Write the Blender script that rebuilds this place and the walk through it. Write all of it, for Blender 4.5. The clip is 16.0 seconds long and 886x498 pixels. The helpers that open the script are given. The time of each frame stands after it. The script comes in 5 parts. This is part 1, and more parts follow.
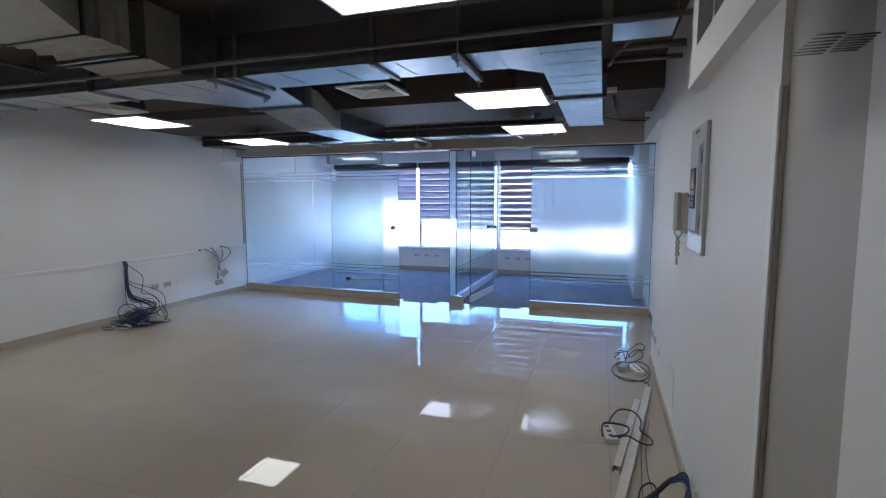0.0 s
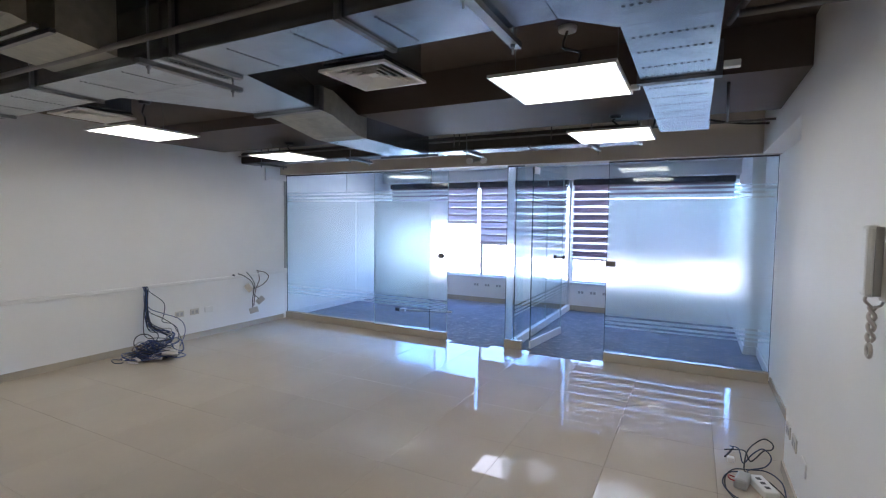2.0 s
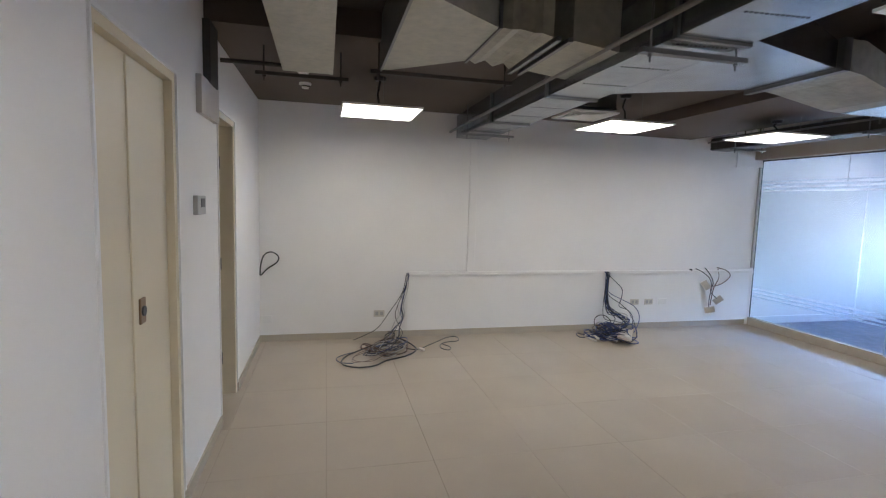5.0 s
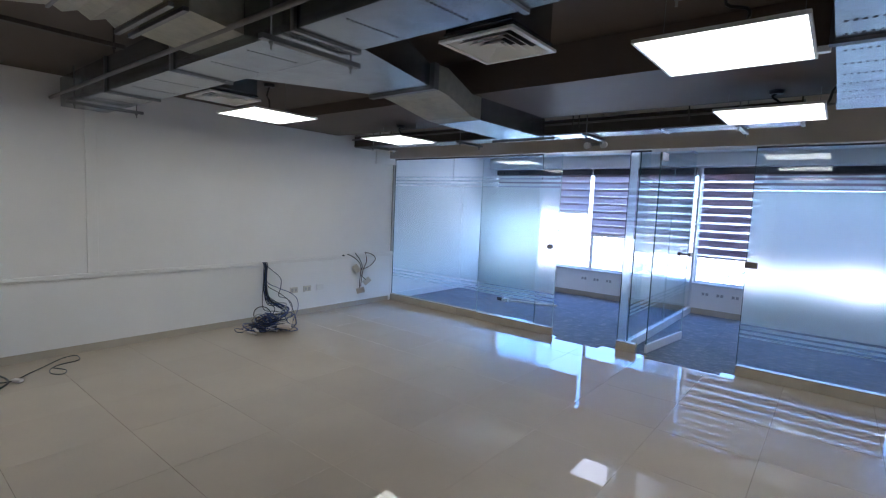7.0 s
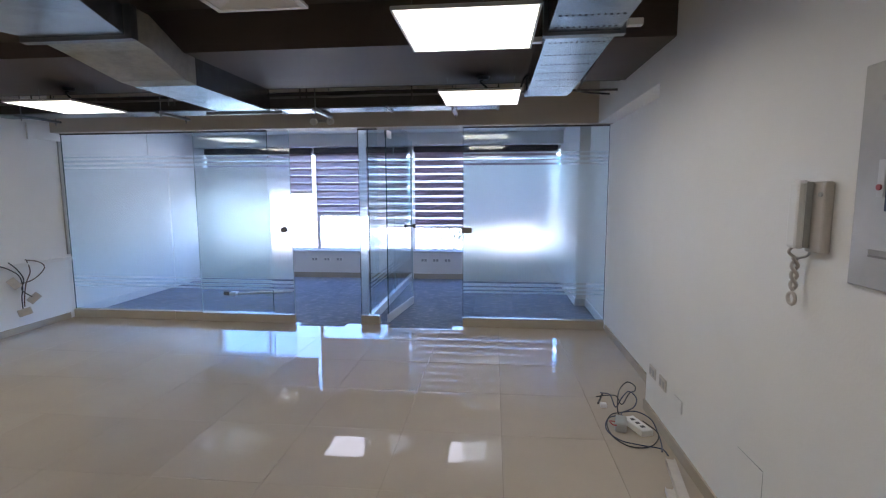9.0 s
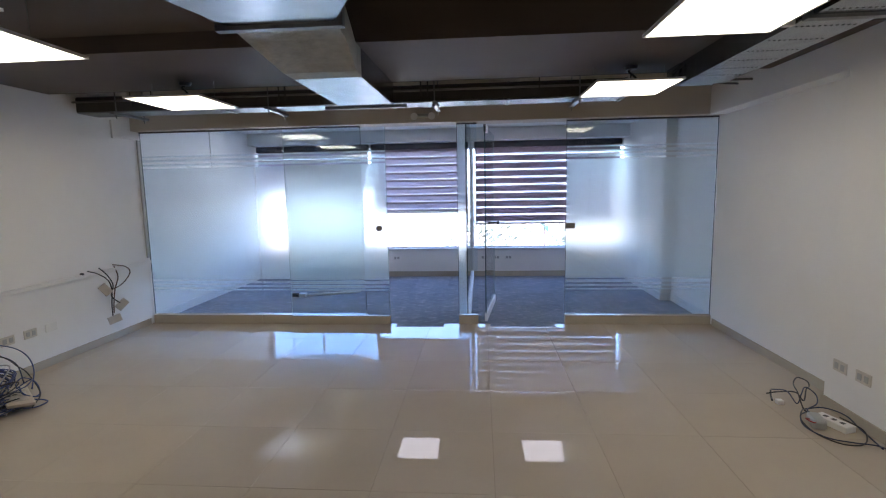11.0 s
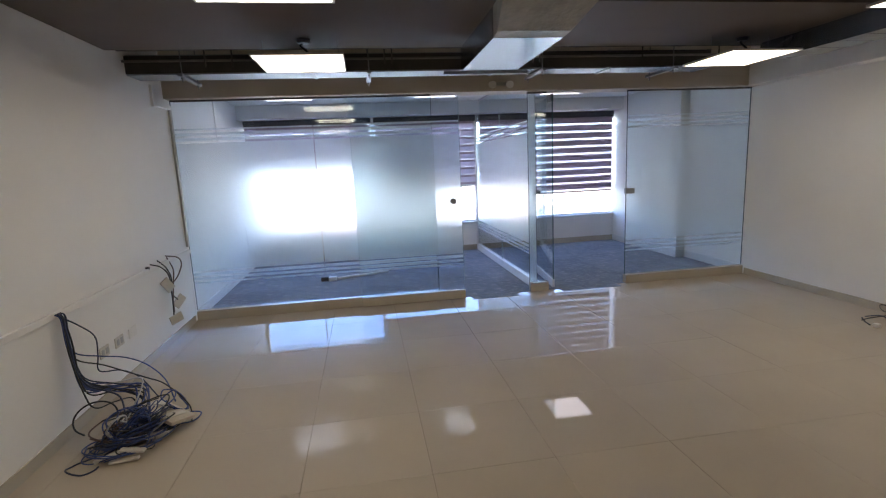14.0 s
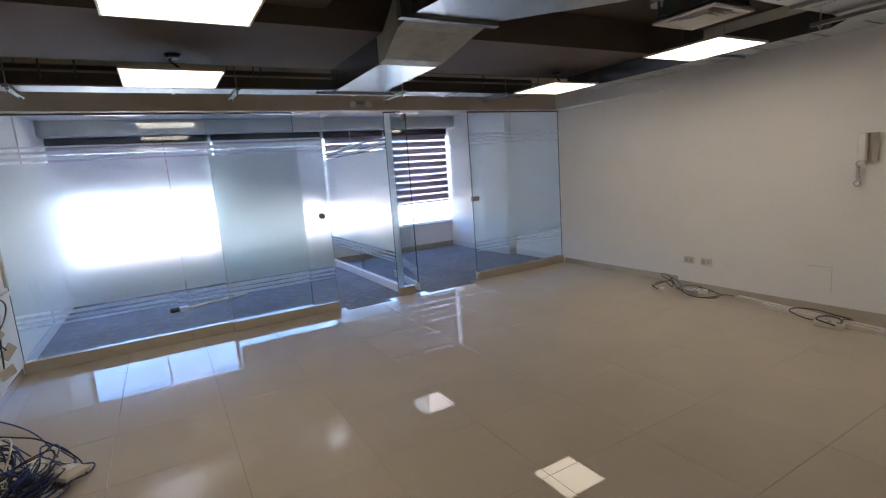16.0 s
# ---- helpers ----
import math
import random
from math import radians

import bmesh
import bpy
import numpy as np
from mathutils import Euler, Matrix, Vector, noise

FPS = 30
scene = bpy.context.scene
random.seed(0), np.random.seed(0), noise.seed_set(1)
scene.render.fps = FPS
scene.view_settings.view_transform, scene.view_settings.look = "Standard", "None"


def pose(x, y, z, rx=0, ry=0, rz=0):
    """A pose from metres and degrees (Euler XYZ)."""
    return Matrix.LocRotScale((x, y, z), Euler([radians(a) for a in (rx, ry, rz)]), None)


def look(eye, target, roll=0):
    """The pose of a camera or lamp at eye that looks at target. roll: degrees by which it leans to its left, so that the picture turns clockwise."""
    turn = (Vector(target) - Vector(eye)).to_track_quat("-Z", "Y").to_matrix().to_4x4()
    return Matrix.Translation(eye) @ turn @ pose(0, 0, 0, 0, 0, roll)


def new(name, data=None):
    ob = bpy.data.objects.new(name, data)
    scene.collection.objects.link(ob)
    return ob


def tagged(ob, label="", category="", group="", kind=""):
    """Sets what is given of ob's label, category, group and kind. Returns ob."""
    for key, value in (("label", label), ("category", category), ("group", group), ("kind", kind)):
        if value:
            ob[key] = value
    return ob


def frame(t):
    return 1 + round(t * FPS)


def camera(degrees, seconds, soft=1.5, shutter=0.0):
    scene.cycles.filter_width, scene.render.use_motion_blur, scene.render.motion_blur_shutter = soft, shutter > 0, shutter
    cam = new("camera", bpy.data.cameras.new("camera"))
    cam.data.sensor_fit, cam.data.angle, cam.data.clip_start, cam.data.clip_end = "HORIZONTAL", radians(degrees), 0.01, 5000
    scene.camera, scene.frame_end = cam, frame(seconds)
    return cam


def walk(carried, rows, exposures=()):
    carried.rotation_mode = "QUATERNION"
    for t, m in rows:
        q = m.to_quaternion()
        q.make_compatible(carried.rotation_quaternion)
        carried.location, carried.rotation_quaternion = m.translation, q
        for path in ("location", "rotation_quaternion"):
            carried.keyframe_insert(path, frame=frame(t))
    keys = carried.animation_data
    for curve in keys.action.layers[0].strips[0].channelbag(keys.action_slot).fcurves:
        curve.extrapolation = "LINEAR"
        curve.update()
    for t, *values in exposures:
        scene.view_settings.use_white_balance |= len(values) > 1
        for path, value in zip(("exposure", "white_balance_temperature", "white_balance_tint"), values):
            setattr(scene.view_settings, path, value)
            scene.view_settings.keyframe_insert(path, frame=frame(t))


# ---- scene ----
cam = camera(84.6, 16.0, 1.2)
PATH = [
    (0, (0.863, 0.398, 1.461), (0.242, 2.288, 1.261), -0.1),
    (0.5, (0.851, 0.713, 1.487), (0.003, 2.516, 1.321), 0.6),
    (1, (0.795, 1.008, 1.484), (-0.132, 2.774, 1.342), 1.1),
    (1.5, (0.757, 1.259, 1.499), (-0.159, 3.032, 1.379), 1.0),
    (2, (0.772, 1.503, 1.502), (-0.143, 3.277, 1.386), 0.7),
    (2.5, (0.764, 1.629, 1.51), (-0.19, 3.383, 1.397), 0.9),
    (3, (0.698, 1.643, 1.512), (-0.427, 3.291, 1.377), 0.2),
    (3.5, (0.606, 1.587, 1.513), (-0.925, 2.863, 1.358), 0.5),
    (4, (0.549, 1.523, 1.507), (-1.221, 2.435, 1.316), 1.1),
    (4.2, (0.533, 1.515, 1.518), (-1.297, 2.297, 1.315), 1.3),
    (5.2, (0.52, 1.49, 1.5), (-1.405, 1.94, 1.31), 1.7),
    (6.3, (0.54, 1.5, 1.472), (-1.258, 2.357, 1.292), 2.2),
    (6.5, (0.544, 1.595, 1.497), (-1.136, 2.665, 1.315), 2.3),
    (6.7, (0.55, 1.63, 1.507), (-0.978, 2.908, 1.323), 2.8),
    (7, (0.587, 1.646, 1.495), (-0.666, 3.195, 1.315), 2.5),
    (7.5, (0.629, 1.697, 1.493), (-0.138, 3.533, 1.296), 1.6),
    (8, (0.608, 1.697, 1.477), (0.25, 3.655, 1.277), 0.4),
    (8.2, (0.568, 1.707, 1.473), (0.287, 3.676, 1.264), 0.5),
    (8.5, (0.494, 1.703, 1.459), (0.253, 3.677, 1.246), 0.3),
    (9, (0.269, 1.728, 1.472), (0.063, 3.704, 1.239), -0.2),
    (9.5, (0.011, 1.723, 1.454), (-0.248, 3.691, 1.216), 0.2),
    (9.7, (-0.113, 1.707, 1.471), (-0.37, 3.675, 1.224), 0.0),
    (11.8, (-1.46, 1.783, 1.473), (-1.554, 3.765, 1.225), -0.8),
    (12, (-1.585, 1.793, 1.455), (-1.671, 3.775, 1.203), -0.6),
    (12.5, (-1.932, 1.847, 1.464), (-2.007, 3.828, 1.199), -0.7),
    (13, (-2.28, 1.837, 1.436), (-2.289, 3.819, 1.168), -0.2),
    (13.5, (-2.607, 1.818, 1.454), (-2.371, 3.778, 1.139), -1.8),
    (14, (-2.957, 1.866, 1.443), (-2.656, 3.813, 1.102), -2.6),
    (14.5, (-3.248, 1.886, 1.435), (-2.867, 3.818, 1.087), -2.9),
    (15, (-3.424, 1.865, 1.45), (-2.646, 3.664, 1.053), -3.7),
    (15.2, (-3.481, 1.866, 1.449), (-2.636, 3.637, 1.063), -3.9),
    (15.5, (-3.474, 1.803, 1.449), (-2.509, 3.523, 1.117), -4.2),
    (15.7, (-3.478, 1.76, 1.446), (-2.486, 3.469, 1.135), -4.3),
    (16, (-3.521, 1.73, 1.452), (-2.547, 3.447, 1.133), -4.2),
]
EXPOSURES = [(0.0, 3.53, 5340, 21), (1.5, 3.68, 5490, 22), (2.0, 3.9, 5560, 22), (2.6, 3.92, 5620, 22), (3.1, 3.85, 5640, 21), (4.0, 4.23, 5790, 23), (6.5, 4.0, 5390, 21), (7.0, 3.68, 5340, 20), (8.0, 3.63, 5640, 22), (9.0, 3.63, 5790, 23), (12.5, 3.47, 6450, 23), (16.0, 3.47, 6600, 24)]
walk(cam, [(t, look(eye, target, roll)) for t, eye, target, roll in PATH], EXPOSURES)

# ---- world and light ----
world = bpy.data.worlds.new("world")
scene.world = world
world.use_nodes = True
wn = world.node_tree.nodes
sky = wn.new("ShaderNodeTexSky")
sky.sky_type = "NISHITA"
sky.sun_disc = False
sky.sun_elevation = radians(48)
sky.sun_rotation = radians(200)
sky.ozone_density = 3.0
wn["Background"].inputs["Strength"].default_value = 0.15
world.node_tree.links.new(sky.outputs["Color"], wn["Background"].inputs["Color"])
sun_data = bpy.data.lights.new("sun", "SUN")
sun_data.energy, sun_data.angle, sun_data.color = 5.0, radians(0.5), (1.0, 0.95, 0.88)
sun = new("sun", sun_data)
sun.matrix_world = look((0, 0, 30), (10, 24, 0))
LAMP = 0.68
OFFICE_LAMP = 0.46


# ---- materials ----
def material(name, colour, rough=0.5, metal=0.0, scale=8.0, vary=0.06, bump=0.0, bump_scale=60.0, rough_vary=0.0, random_vary=0.0, ior=1.5):
    m = bpy.data.materials.new(name)
    m.use_nodes = True
    nt = m.node_tree
    b = nt.nodes["Principled BSDF"]
    b.inputs["Roughness"].default_value = rough
    b.inputs["Metallic"].default_value = metal
    b.inputs["IOR"].default_value = ior
    tc = nt.nodes.new("ShaderNodeTexCoord")
    n1 = nt.nodes.new("ShaderNodeTexNoise")
    n1.inputs["Scale"].default_value = scale
    n1.inputs["Detail"].default_value = 6.0
    n2 = nt.nodes.new("ShaderNodeTexNoise")
    n2.inputs["Scale"].default_value = scale * 0.12
    n2.inputs["Detail"].default_value = 3.0
    geo = nt.nodes.new("ShaderNodeNewGeometry")
    nt.links.new(geo.outputs["Position"], n1.inputs["Vector"])
    nt.links.new(geo.outputs["Position"], n2.inputs["Vector"])
    add = nt.nodes.new("ShaderNodeMath")
    add.operation = "ADD"
    nt.links.new(n1.outputs["Fac"], add.inputs[0])
    nt.links.new(n2.outputs["Fac"], add.inputs[1])
    last = add.outputs[0]
    if random_vary:
        info = nt.nodes.new("ShaderNodeObjectInfo")
        mul = nt.nodes.new("ShaderNodeMath")
        mul.operation = "MULTIPLY_ADD"
        nt.links.new(info.outputs["Random"], mul.inputs[0])
        mul.inputs[1].default_value = random_vary
        nt.links.new(last, mul.inputs[2])
        last = mul.outputs[0]
    ramp = nt.nodes.new("ShaderNodeMapRange")
    ramp.inputs["From Min"].default_value = 0.6
    ramp.inputs["From Max"].default_value = 1.4 + random_vary
    ramp.inputs["To Min"].default_value = 1.0 - vary
    ramp.inputs["To Max"].default_value = 1.0 + vary
    nt.links.new(last, ramp.inputs["Value"])
    hue = nt.nodes.new("ShaderNodeHueSaturation")
    hue.inputs["Color"].default_value = (*colour, 1)
    nt.links.new(ramp.outputs["Result"], hue.inputs["Value"])
    nt.links.new(hue.outputs["Color"], b.inputs["Base Color"])
    if rough_vary:
        rr = nt.nodes.new("ShaderNodeMapRange")
        rr.inputs["From Min"].default_value = 0.3
        rr.inputs["From Max"].default_value = 0.7
        rr.inputs["To Min"].default_value = max(0.02, rough - rough_vary)
        rr.inputs["To Max"].default_value = rough + rough_vary
        nt.links.new(n1.outputs["Fac"], rr.inputs["Value"])
        nt.links.new(rr.outputs["Result"], b.inputs["Roughness"])
    if bump:
        nb = nt.nodes.new("ShaderNodeTexNoise")
        nb.inputs["Scale"].default_value = bump_scale
        nb.inputs["Detail"].default_value = 4.0
        nt.links.new(geo.outputs["Position"], nb.inputs["Vector"])
        bp = nt.nodes.new("ShaderNodeBump")
        bp.inputs["Strength"].default_value = bump
        bp.inputs["Distance"].default_value = 0.004
        nt.links.new(nb.outputs["Fac"], bp.inputs["Height"])
        nt.links.new(bp.outputs["Normal"], b.inputs["Normal"])
    return m


def emitter(name, colour, strength):
    m = bpy.data.materials.new(name)
    m.use_nodes = True
    b = m.node_tree.nodes["Principled BSDF"]
    b.inputs["Base Color"].default_value = (0.8, 0.8, 0.8, 1)
    b.inputs["Emission Color"].default_value = (*colour, 1)
    b.inputs["Emission Strength"].default_value = strength
    return m


def grazing_gloss(nt, low, high):
    lw = nt.nodes.new("ShaderNodeLayerWeight")
    lw.inputs["Blend"].default_value = 0.5
    pw = nt.nodes.new("ShaderNodeMath")
    pw.operation = "POWER"
    nt.links.new(lw.outputs["Facing"], pw.inputs[0])
    pw.inputs[1].default_value = 5.0
    ma = nt.nodes.new("ShaderNodeMath")
    ma.operation = "MULTIPLY_ADD"
    nt.links.new(pw.outputs[0], ma.inputs[0])
    ma.inputs[1].default_value = high - low
    ma.inputs[2].default_value = low
    return ma.outputs[0]


def clear_glass(name, tint, gloss=0.03):
    m = bpy.data.materials.new(name)
    m.use_nodes = True
    nt = m.node_tree
    nt.nodes.remove(nt.nodes["Principled BSDF"])
    tr = nt.nodes.new("ShaderNodeBsdfTransparent")
    tr.inputs["Color"].default_value = (*tint, 1)
    gl = nt.nodes.new("ShaderNodeBsdfGlossy")
    gl.inputs["Roughness"].default_value = gloss
    mx = nt.nodes.new("ShaderNodeMixShader")
    nt.links.new(grazing_gloss(nt, 0.045, 0.95), mx.inputs["Fac"])
    nt.links.new(tr.outputs["BSDF"], mx.inputs[1])
    nt.links.new(gl.outputs["BSDF"], mx.inputs[2])
    nt.links.new(mx.outputs["Shader"], nt.nodes["Material Output"].inputs["Surface"])
    return m


def frosted(name, colour, rough, milk=0.14):
    m = bpy.data.materials.new(name)
    m.use_nodes = True
    nt = m.node_tree
    b = nt.nodes["Principled BSDF"]
    b.inputs["Base Color"].default_value = (*colour, 1)
    b.inputs["Roughness"].default_value = rough
    b.inputs["Transmission Weight"].default_value = 1.0
    b.inputs["IOR"].default_value = 1.35
    di = nt.nodes.new("ShaderNodeBsdfDiffuse")
    tl = nt.nodes.new("ShaderNodeBsdfTranslucent")
    half = nt.nodes.new("ShaderNodeMixShader")
    half.inputs["Fac"].default_value = 0.5
    mx = nt.nodes.new("ShaderNodeMixShader")
    mx.inputs["Fac"].default_value = milk
    for q in (di, tl):
        q.inputs["Color"].default_value = (0.80, 0.84, 0.83, 1)
    nt.links.new(di.outputs["BSDF"], half.inputs[1])
    nt.links.new(tl.outputs["BSDF"], half.inputs[2])
    nt.links.new(b.outputs["BSDF"], mx.inputs[1])
    nt.links.new(half.outputs["Shader"], mx.inputs[2])
    nt.links.new(mx.outputs["Shader"], nt.nodes["Material Output"].inputs["Surface"])
    return m


def sheer(name, colour, through_part):
    m = bpy.data.materials.new(name)
    m.use_nodes = True
    nt = m.node_tree
    nt.nodes.remove(nt.nodes["Principled BSDF"])
    di = nt.nodes.new("ShaderNodeBsdfDiffuse")
    di.inputs["Color"].default_value = (*colour, 1)
    tl = nt.nodes.new("ShaderNodeBsdfTranslucent")
    tl.inputs["Color"].default_value = (*colour, 1)
    mx = nt.nodes.new("ShaderNodeMixShader")
    mx.inputs["Fac"].default_value = 0.5
    nt.links.new(di.outputs["BSDF"], mx.inputs[1])
    nt.links.new(tl.outputs["BSDF"], mx.inputs[2])
    tr = nt.nodes.new("ShaderNodeBsdfTransparent")
    m2 = nt.nodes.new("ShaderNodeMixShader")
    m2.inputs["Fac"].default_value = through_part
    nt.links.new(mx.outputs["Shader"], m2.inputs[1])
    nt.links.new(tr.outputs["BSDF"], m2.inputs[2])
    nt.links.new(m2.outputs["Shader"], nt.nodes["Material Output"].inputs["Surface"])
    return m


def carpet_material():
    m = material("carpet", (0.165, 0.193, 0.245), 0.95, scale=30, vary=0.28, bump=0.6, bump_scale=260, random_vary=0.5)
    nt = m.node_tree
    b = nt.nodes["Principled BSDF"]
    hue = b.inputs["Base Color"].links[0].from_node
    geo = nt.nodes.new("ShaderNodeNewGeometry")
    mp = nt.nodes.new("ShaderNodeMapping")
    mp.inputs["Scale"].default_value = (9, 70, 20)
    nt.links.new(geo.outputs["Position"], mp.inputs["Vector"])
    n = nt.nodes.new("ShaderNodeTexNoise")
    n.inputs["Scale"].default_value = 1.0
    n.inputs["Detail"].default_value = 3.0
    nt.links.new(mp.outputs["Vector"], n.inputs["Vector"])
    r = nt.nodes.new("ShaderNodeMapRange")
    r.inputs["From Min"].default_value, r.inputs["From Max"].default_value = 0.56, 0.64
    r.inputs["To Min"].default_value, r.inputs["To Max"].default_value = 0.0, 0.75
    nt.links.new(n.outputs["Fac"], r.inputs["Value"])
    mx = nt.nodes.new("ShaderNodeMix")
    mx.data_type = "RGBA"
    nt.links.new(r.outputs["Result"], mx.inputs["Factor"])
    nt.links.new(hue.outputs["Color"], mx.inputs[6])
    mx.inputs[7].default_value = (0.43, 0.43, 0.45, 1)
    nt.links.new(mx.outputs[2], b.inputs["Base Color"])
    return m


WHITE = material("white_paint", (0.80, 0.785, 0.765), 0.5, scale=3, vary=0.03, bump=0.14, bump_scale=90)
FRESHWHITE = material("fresh_white_paint", (0.83, 0.825, 0.815), 0.45, scale=3, vary=0.025, bump=0.1, bump_scale=90)
# wall paint darkened to carry the shade on the entry wall
SHADEDPAINT = material("shaded_wall_paint", (0.40, 0.375, 0.335), 0.5, scale=3, vary=0.03, bump=0.08, bump_scale=90)
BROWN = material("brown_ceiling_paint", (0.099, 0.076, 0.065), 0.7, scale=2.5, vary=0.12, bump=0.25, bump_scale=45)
TAUPE = material("taupe_paint", (0.54, 0.49, 0.425), 0.65, scale=2.5, vary=0.06, bump=0.15, bump_scale=60)
TILE = material("polished_tile", (0.475, 0.41, 0.335), 0.014, scale=2.2, vary=0.09, rough_vary=0.007, random_vary=0.3, ior=1.39)
GROUT = material("grout", (0.21, 0.18, 0.15), 0.9)
SKIRT = material("skirting_tile", (0.47, 0.42, 0.345), 0.25, scale=4, vary=0.08)
GALV = material("galvanised_steel", (0.345, 0.37, 0.395), 0.26, metal=1.0, scale=9, vary=0.3)
DULLGALV = material("dull_galvanised_steel", (0.25, 0.26, 0.27), 0.42, metal=1.0, scale=6, vary=0.12)
MASTIC = material("crinkled_foil_wrap", (0.41, 0.395, 0.335), 0.46, metal=0.55, scale=20, vary=0.3, bump=1.0, bump_scale=26, rough_vary=0.1)
STRUT = material("zinc_strut", (0.23, 0.235, 0.24), 0.4, metal=1.0, scale=20, vary=0.15)
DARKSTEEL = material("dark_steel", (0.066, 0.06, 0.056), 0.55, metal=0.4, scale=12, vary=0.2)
PIPE = material("grey_conduit", (0.19, 0.18, 0.17), 0.45, metal=0.3, scale=12, vary=0.1)
PLASTIC = material("white_plastic", (0.78, 0.77, 0.75), 0.4, scale=14, vary=0.03)
GREYPLASTIC = material("grey_plastic", (0.38, 0.38, 0.37), 0.4, scale=14, vary=0.04)
DARKPLASTIC = material("dark_plastic", (0.04, 0.04, 0.045), 0.4)
PANELGREY = material("grey_enamel", (0.43, 0.42, 0.405), 0.32, scale=30, vary=0.05, bump=0.06, bump_scale=160)
PANELEDGE = material("dark_grey_enamel", (0.22, 0.205, 0.195), 0.35, scale=30, vary=0.08)
SOCKETPLATE = material("beige_grey_socket", (0.58, 0.54, 0.48), 0.4, scale=30, vary=0.1)
WARMGREY = material("warm_grey_plastic", (0.50, 0.46, 0.42), 0.4, scale=14, vary=0.05)
PALEEDGE = material("pale_glass_edge", (0.45, 0.55, 0.55), 0.2)
BOARD = material("beige_board", (0.52, 0.45, 0.37), 0.7, scale=18, vary=0.14, bump=0.2)
DUSTY = material("dusty_white_plastic", (0.60, 0.555, 0.51), 0.5, scale=12, vary=0.18)
BEIGE = material("beige_enamel", (0.72, 0.64, 0.48), 0.4, scale=3, vary=0.04, bump=0.05)
BRASS = material("worn_brass", (0.30, 0.20, 0.12), 0.4, metal=0.9)
CHROME = material("satin_steel", (0.30, 0.29, 0.28), 0.3, metal=1.0)
RAIL = material("white_base_rail", (0.70, 0.71, 0.71), 0.4, scale=8, vary=0.03)
EDGE = material("glass_edge", (0.06, 0.105, 0.11), 0.2)
CASSETTE = material("dark_cassette", (0.05, 0.05, 0.058), 0.45)
DARKBAND = sheer("dark_zebra_fabric", (0.40, 0.33, 0.38), 0.0)
LIGHTBAND = sheer("lavender_zebra_fabric", (0.62, 0.58, 0.66), 0.0)
NET = sheer("sheer_zebra_fabric", (0.85, 0.85, 0.86), 0.45)
GLASS = clear_glass("clear_glass", (0.935, 0.978, 1.0), 0.004)
WINDOWGLASS = clear_glass("window_glass", (0.86, 0.94, 1.0), 0.01)
FROST = frosted("frosted_film", (0.89, 0.937, 0.96), 0.28, 0.16)
HEAVYFROST = frosted("heavy_frosted_film", (0.70, 0.735, 0.72), 0.40, 0.12)
CARPET = carpet_material()
DIFFUSER = emitter("lit_diffuser", (1.0, 0.95, 0.71), LAMP)
OFFICE_DIFFUSER = emitter("lit_office_diffuser", (0.96, 0.97, 1.0), OFFICE_LAMP)
FRAMEWHITE = material("white_aluminium", (0.66, 0.66, 0.66), 0.35, metal=0.1)
CEILTILE = material("white_ceiling", (0.68, 0.68, 0.67), 0.8, scale=10, vary=0.03)
BLUECABLE = material("blue_cable", (0.022, 0.048, 0.18), 0.35)
NAVYCABLE = material("navy_cable", (0.018, 0.028, 0.07), 0.4)
BLACKCABLE = material("black_cable", (0.016, 0.016, 0.018), 0.4)
GREYCABLE = material("grey_cable", (0.42, 0.41, 0.40), 0.45)
BROWNCABLE = material("brown_cable", (0.10, 0.055, 0.04), 0.45)
NAVY = material("navy_sign", (0.02, 0.038, 0.075), 0.65)
YELLOW = material("yellow_sign", (0.62, 0.40, 0.03), 0.35)
INK = material("black_ink", (0.012, 0.012, 0.014), 0.4)
SIGNWHITE = material("white_print", (0.6, 0.6, 0.6), 0.4)
RED = material("red_print", (0.35, 0.03, 0.03), 0.4)
GROUND = material("dry_ground", (0.34, 0.32, 0.28), 0.95, scale=0.3, vary=0.2)
RENDERED = material("cream_render", (0.75, 0.73, 0.68), 0.85, scale=0.8, vary=0.06)
CLAY = material("clay_roof_tile", (0.46, 0.33, 0.26), 0.8, scale=2, vary=0.2)
LEAF = material("leaf", (0.10, 0.115, 0.085), 0.6, scale=2, vary=0.4)
BARK = material("bark", (0.12, 0.09, 0.06), 0.9)
TEAL = material("teal_cladding", (0.024, 0.075, 0.075), 0.6, scale=0.6, vary=0.2)
DARKPANE = material("dark_pane", (0.05, 0.06, 0.07), 0.1)


# ---- builders ----
def quad_box(bm, x0, x1, y0, y1, z0, z1, bevel=0.0):
    vs = [bm.verts.new((x, y, z)) for z in (z0, z1) for y in (y0, y1) for x in (x0, x1)]
    fs = [bm.faces.new([vs[i] for i in f]) for f in ((0, 2, 3, 1), (4, 5, 7, 6), (0, 1, 5, 4), (2, 6, 7, 3), (0, 4, 6, 2), (1, 3, 7, 5))]
    if bevel:
        es = list({e for f in fs for e in f.edges})
        bmesh.ops.bevel(bm, geom=es, offset=bevel, segments=2, affect="EDGES", profile=0.5)
    return bm


def box(x0, x1, y0, y1, z0, z1, bevel=0.0):
    return quad_box(bmesh.new(), x0, x1, y0, y1, z0, z1, bevel)


def boxes(*rows, bevel=0.0):
    bm = bmesh.new()
    for r in rows:
        piece = box(*r, bevel=bevel)
        me = bpy.data.meshes.new("tmp")
        piece.to_mesh(me)
        piece.free()
        bm.from_mesh(me)
        bpy.data.meshes.remove(me)
    return bm


